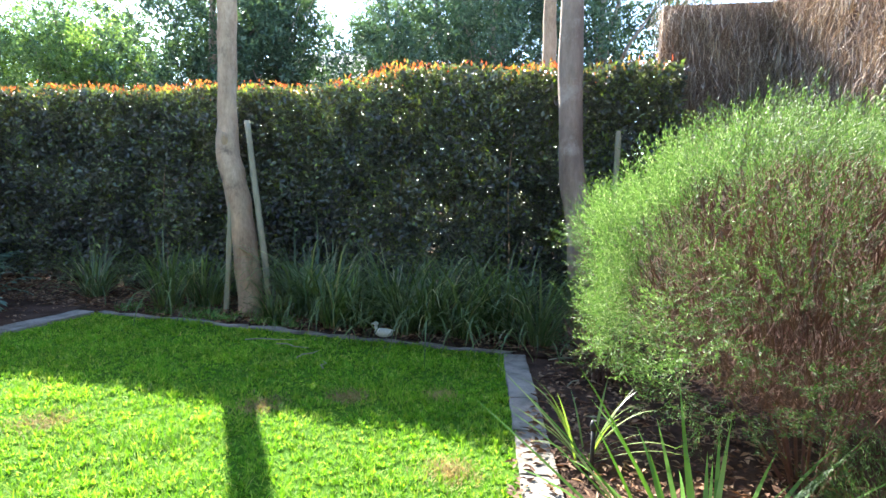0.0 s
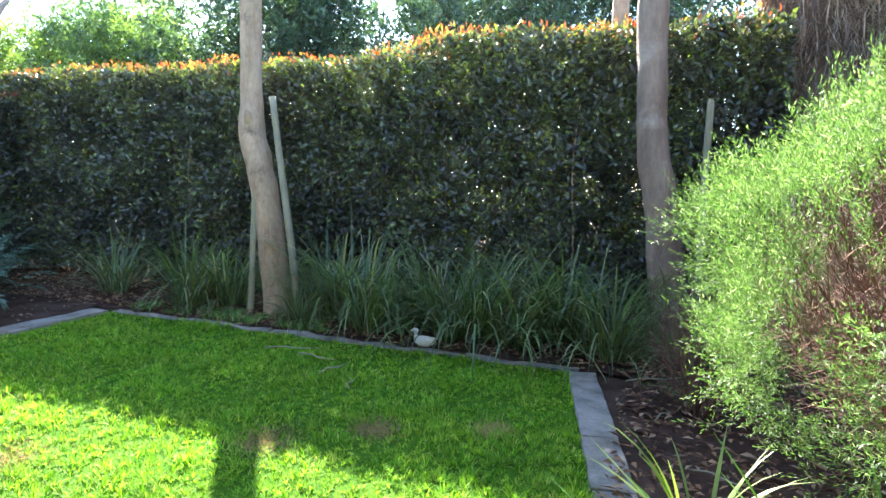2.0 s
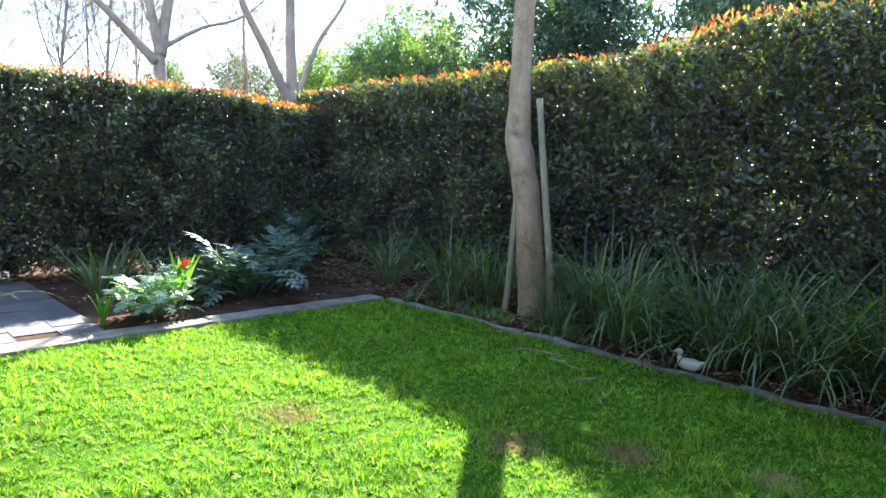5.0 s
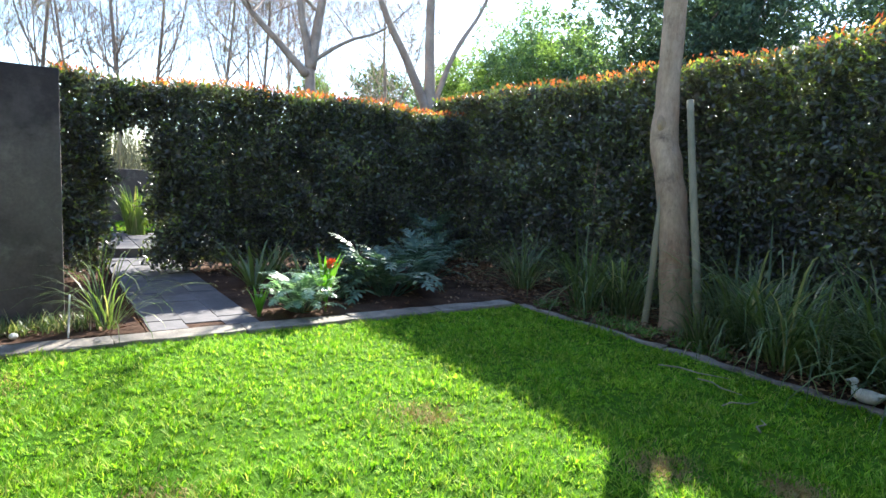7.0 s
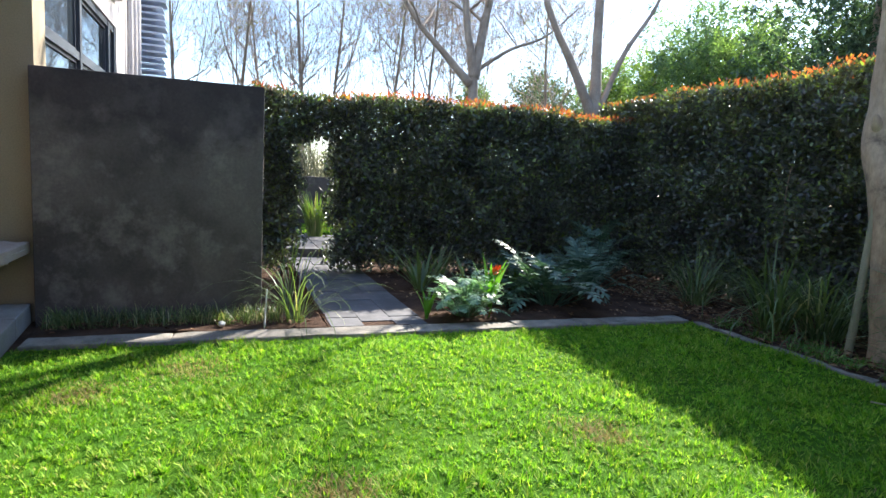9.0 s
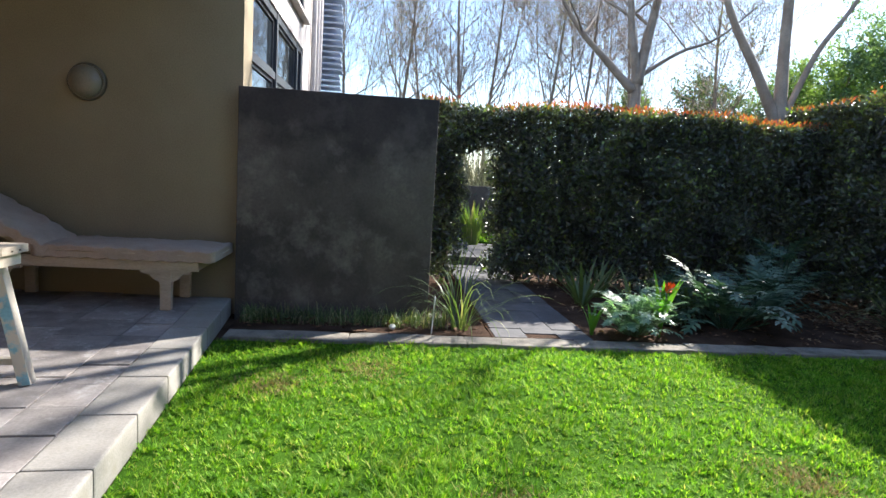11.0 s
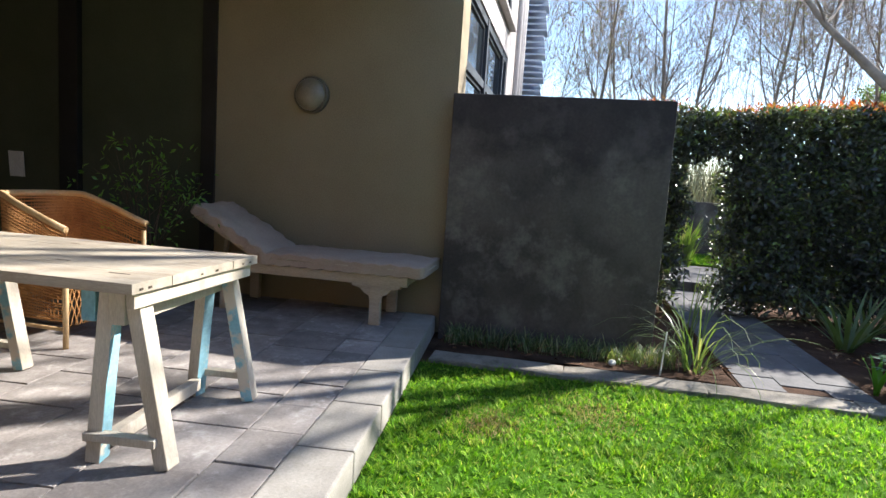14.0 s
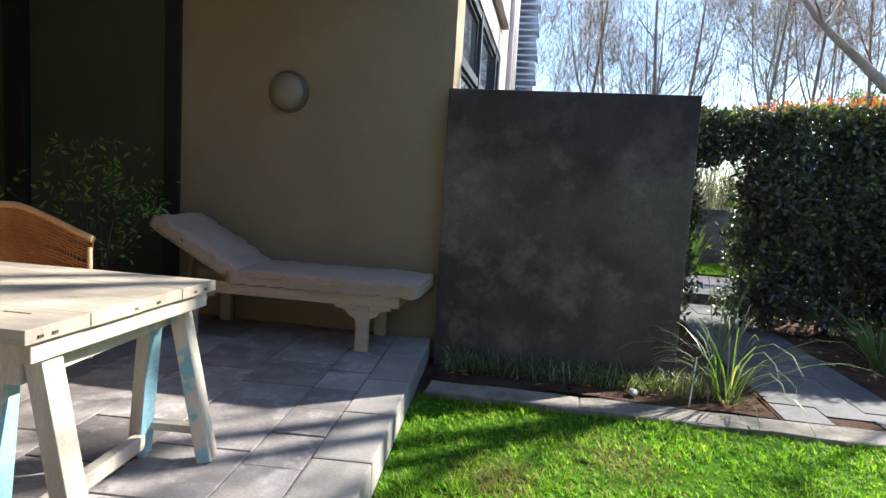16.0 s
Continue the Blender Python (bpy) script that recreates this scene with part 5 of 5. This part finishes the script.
for k, (x, y, h) in enumerate(((-20, 4.6, 11), (-20, 7.3, 11), (-20.5, 8.8, 12), (-22, 2.6, 11), (-21, 10.6, 12), (-20, 0.9, 10), (-24, 6.0, 12), (-25, 9.6, 12), (-24, 3.6, 12), (-19, 12.5, 10), (-27, 12, 13))):
    rr = random.Random(k * 17 + 3)
    r0 = 0.07 if k % 3 else 0.09
    lean_ = rr.uniform(-0.5, 0.5)
    stem = [(x, y, 0), (x + rr.uniform(-0.2, 0.2), y + lean_ * 0.3, h * 0.3), (x + rr.uniform(-0.3, 0.3), y + lean_, h * 0.6), (x, y + lean_ * 1.6, h)]
    limbs = [(stem, r0, 0.015)]
    for q in range(3):
        s, a, z = rr.uniform(0.5, 1.5), rr.uniform(0, 6.28), h * rr.uniform(0.2, 0.45)
        dx, dy = math.cos(a) * s, math.sin(a) * s
        limbs.append(([(x, y + lean_ * 0.3, z), (x + dx * 0.6, y + dy * 0.6 + lean_ * 0.4, z + h * 0.12), (x + dx, y + dy + lean_ * 0.5, z + h * 0.35)], r0 * 0.38, 0.008))
    bare_tree((x, y, 0), limbs, 20 + k, "slender bare tree beyond the hedge", h * 0.75, 3 if k % 2 else 0)

M_LIGHT = leaf_mat("light_crown_leaf", [(0.0, (0.11, 0.17, 0.08)), (0.6, (0.18, 0.26, 0.12)), (1.0, (0.28, 0.37, 0.18))], 0.5, 0.5)
M_DEEP = leaf_mat("deep_crown_leaf", [(0.0, (0.05, 0.085, 0.07)), (0.6, (0.085, 0.14, 0.11)), (1.0, (0.15, 0.21, 0.15))], 0.4, 0.35)


# Bluish, greyed green: haze over the far trees is put into the leaf colour.
M_HAZY_LEAF = leaf_mat("hazy_blue_green_leaf", [(0.0, (0.09, 0.15, 0.11)), (0.6, (0.16, 0.24, 0.17)), (1.0, (0.26, 0.35, 0.25))], 0.45, 0.45, 0.4)


def full_tree(place, high, wide, n, material, label, seed, size=0.11, low=0.1, narrow=0.4, spires=6):
    """A crown of many upswept sprays of leaves round a few leaders of uneven height."""
    e = empty("leafy_tree", pose(*place), label, "tree", "trees behind the hedge")
    r = np.random.default_rng(seed)
    bm = bmesh.new()
    tube(bm, [(0, 0, 0), (0.1, 0, high * 0.35), (0, 0.1, high * 0.8)], [wide * 0.09, wide * 0.07, wide * 0.02], 10)
    part("trunk", bm, M_TWIG, e)
    m = 420
    a = r.uniform(0, 6.283) + np.arange(spires) * 2.4
    off = wide * 0.62 * np.sqrt((np.arange(spires) + 0.3) / spires)
    tops = high * (1 - 0.3 * off / wide - r.uniform(0, 0.14, spires))
    which = r.integers(0, spires, m)
    u = r.uniform(0, 1, m) ** 0.8
    z = low * high + u * (tops[which] - low * high)
    rr = wide * 0.52 * np.sqrt(np.clip(1 - u ** 2.2, 0.004, 1)) * np.clip(0.55 + 1.5 * u, 0, 1) * np.sqrt(r.uniform(0.25, 1, m))
    b = r.uniform(0, 6.283, m)
    c = np.stack([np.cos(a[which]) * off[which] + np.cos(b) * rr, np.sin(a[which]) * off[which] + np.sin(b) * rr, z], 1)
    for k in range(0, m, 14):
        h = min(high * 0.75, max(high * 0.1, c[k, 2] * 0.6))
        part("limb", tube(bmesh.new(), [(0, 0, h), tuple(c[k] * np.array([0.5, 0.5, 1]) + np.array([0, 0, (h - c[k, 2]) * 0.35])), tuple(c[k])], [wide * 0.03, wide * 0.018, 0.01], 5, False), M_TWIG, e)
    per = n // m
    spray = unit(np.stack([np.cos(b), np.sin(b), r.uniform(0.3, 1.6, m)], 1))
    p = np.repeat(c, per, 0)
    ln = np.repeat(wide * 0.26 * r.uniform(0.6, 1.4, (m, 1)), per, 0)
    t = r.uniform(-0.5, 1, (len(p), 1))
    p = p + np.repeat(spray, per, 0) * ln * t + r.normal(0, 1, p.shape) * ln * 0.3 * (1.05 - np.clip(t, 0, 1))
    k = len(p)
    v, f = leaf_arrays(p, unit(r.normal(size=(k, 3))) + np.repeat(spray, per, 0) * 0.6, unit(r.normal(size=(k, 3))) + np.array([[0, 0, 0.6]]), size * r.uniform(0.6, 1.4, k), size * narrow * r.uniform(0.7, 1.2, k))
    np_mesh("crown", v, f, material, e, "", "stuff")
    return e


full_tree((-10.6, 16.2, 0), 8.3, 3.0, 44000, M_DEEP, "dense dark evergreen tree behind the hedge", 1, 0.15, 0.06)
full_tree((-8.9, 16.8, 0), 8.3, 1.9, 26000, M_DEEP, "dense dark evergreen tree behind the hedge", 2, 0.15, 0.06)
full_tree((-14.3, 16.0, 0), 6.8, 2.0, 26000, M_LIGHT, "light green leafy tree behind the hedge", 3, 0.13, 0.1)
full_tree((-16.4, 17.0, 0), 8.2, 2.6, 28000, M_HAZY_LEAF, "leafy tree behind the hedge, blue-green with painted haze", 4, 0.14, 0.1)
full_tree((-18.9, 16.6, 0), 6.9, 2.4, 26000, M_LIGHT, "light green leafy tree behind the hedge", 5, 0.14, 0.1)
full_tree((-21.8, 17.2, 0), 6.5, 2.6, 22000, M_HAZY_LEAF, "leafy tree behind the hedge, blue-green with painted haze", 6, 0.15, 0.1)
full_tree((-26.0, 12.9, 0), 6.8, 1.1, 7000, M_LIGHT, "light green leafy tree in the distance", 7, 0.17, 0.1)
full_tree((-24.5, 15.4, 0), 7.2, 2.2, 14000, M_DEEP, "mid-green leafy tree in the distance", 8, 0.17, 0.1)
full_tree((-4.9, 15.2, 0), 7.2, 2.1, 26000, M_DEEP, "dark spreading shrub tree behind the hedge", 9, 0.15, 0.06, 0.28)
full_tree((-2.6, 15.2, 0), 7.6, 2.4, 28000, M_DEEP, "dark dense tree behind the hedge", 10, 0.15, 0.06, 0.28)
full_tree((-0.2, 15.2, 0), 7.6, 2.3, 28000, M_DEEP, "dark dense tree beside the creeper-covered house", 11, 0.15, 0.06, 0.3)
full_tree((-4.0, 18.5, 0), 11.0, 3.2, 16000, M_DEEP, "tall pine with open drooping branches", 12, 0.26, 0.45, 0.12, 9)

# tiled roof of a house behind
M_ROOF = rough_mat("grey_roof_tile", [(0.3, (0.28, 0.25, 0.24)), (0.7, (0.42, 0.39, 0.38))], 3, 40, 0.85, 0.3, 0.01, vary=0.2)
roofh = empty("distant_house", pose(-13.0, 26.0, 0), "distant house with a grey tiled roof", "house")
part("wall", boxed(-2.5, 4.5, 0, 6, 0, 6.1), M_WHITE, roofh)
roof = part("roof", boxed(-2.8, 4.8, -0.5, 4.2, -0.06, 0.0, 0.0, pose(0, 0, 6.2, 28, 0, 0)), M_ROOF, roofh)
tile_me = None
for r in range(9):
    for k in range(25):
        if tile_me is None:
            tl = part("roof_tile", boxed(0, 0.29, 0, 0.5, 0.0, 0.05, 0.01), M_ROOF, roof)
            tile_me = tl.data
        else:
            tl = new("roof_tile", tile_me)
            tl.parent = roof
        tl.matrix_local = pose(0, 0, 6.2, 28, 0, 0) @ pose(-2.8 + 0.3 * k, -0.5 + 0.5 * r, 0.0, 3, 0, 0)

# thicket beyond the low wall
M_THICK = leaf_mat("pale_thicket", [(0.0, (0.16, 0.15, 0.11)), (0.6, (0.24, 0.24, 0.17)), (1.0, (0.33, 0.35, 0.23))], 0.8, 0.4, 0.2, (1, 1, 0.7))
nt_ = 11000
pt = np.stack([rng.uniform(-27, -15.5, nt_), rng.uniform(-2, 16, nt_), np.zeros(nt_)], 1)
at = rng.uniform(0, 6.28, nt_)
v, f = blade_arrays(pt, np.stack([np.cos(at), np.sin(at), 0 * at], 1), rng.uniform(0.8, 3.4, nt_), 0.028, rng.uniform(-0.8, 1.4, nt_), 4, rng.uniform(1.2, 6, nt_))
tagged(np_mesh("thicket", v, f, M_THICK), "pale twiggy thicket beyond the garden", "thicket", kind="stuff")
nt_ = 15000
pt = np.stack([rng.uniform(-30, -19, nt_), rng.uniform(-3, 17, nt_), rng.uniform(1.5, 9.0, nt_)], 1)
pt = pt[np.array([noise.noise(Vector(a) * 0.45) for a in pt]) > -0.02]
nt_ = len(pt)
at = rng.uniform(0, 6.28, nt_)
v, f = blade_arrays(pt, np.stack([np.cos(at), np.sin(at), 0 * at], 1), rng.uniform(0.4, 1.5, nt_), rng.uniform(0.01, 0.022, nt_), rng.uniform(-0.9, 0.9, nt_), 3, rng.uniform(0.4, 4, nt_))
tagged(np_mesh("far_twigs", v, f, M_TWIG), "mass of fine bare twigs in the distance", "twigs", kind="stuff")
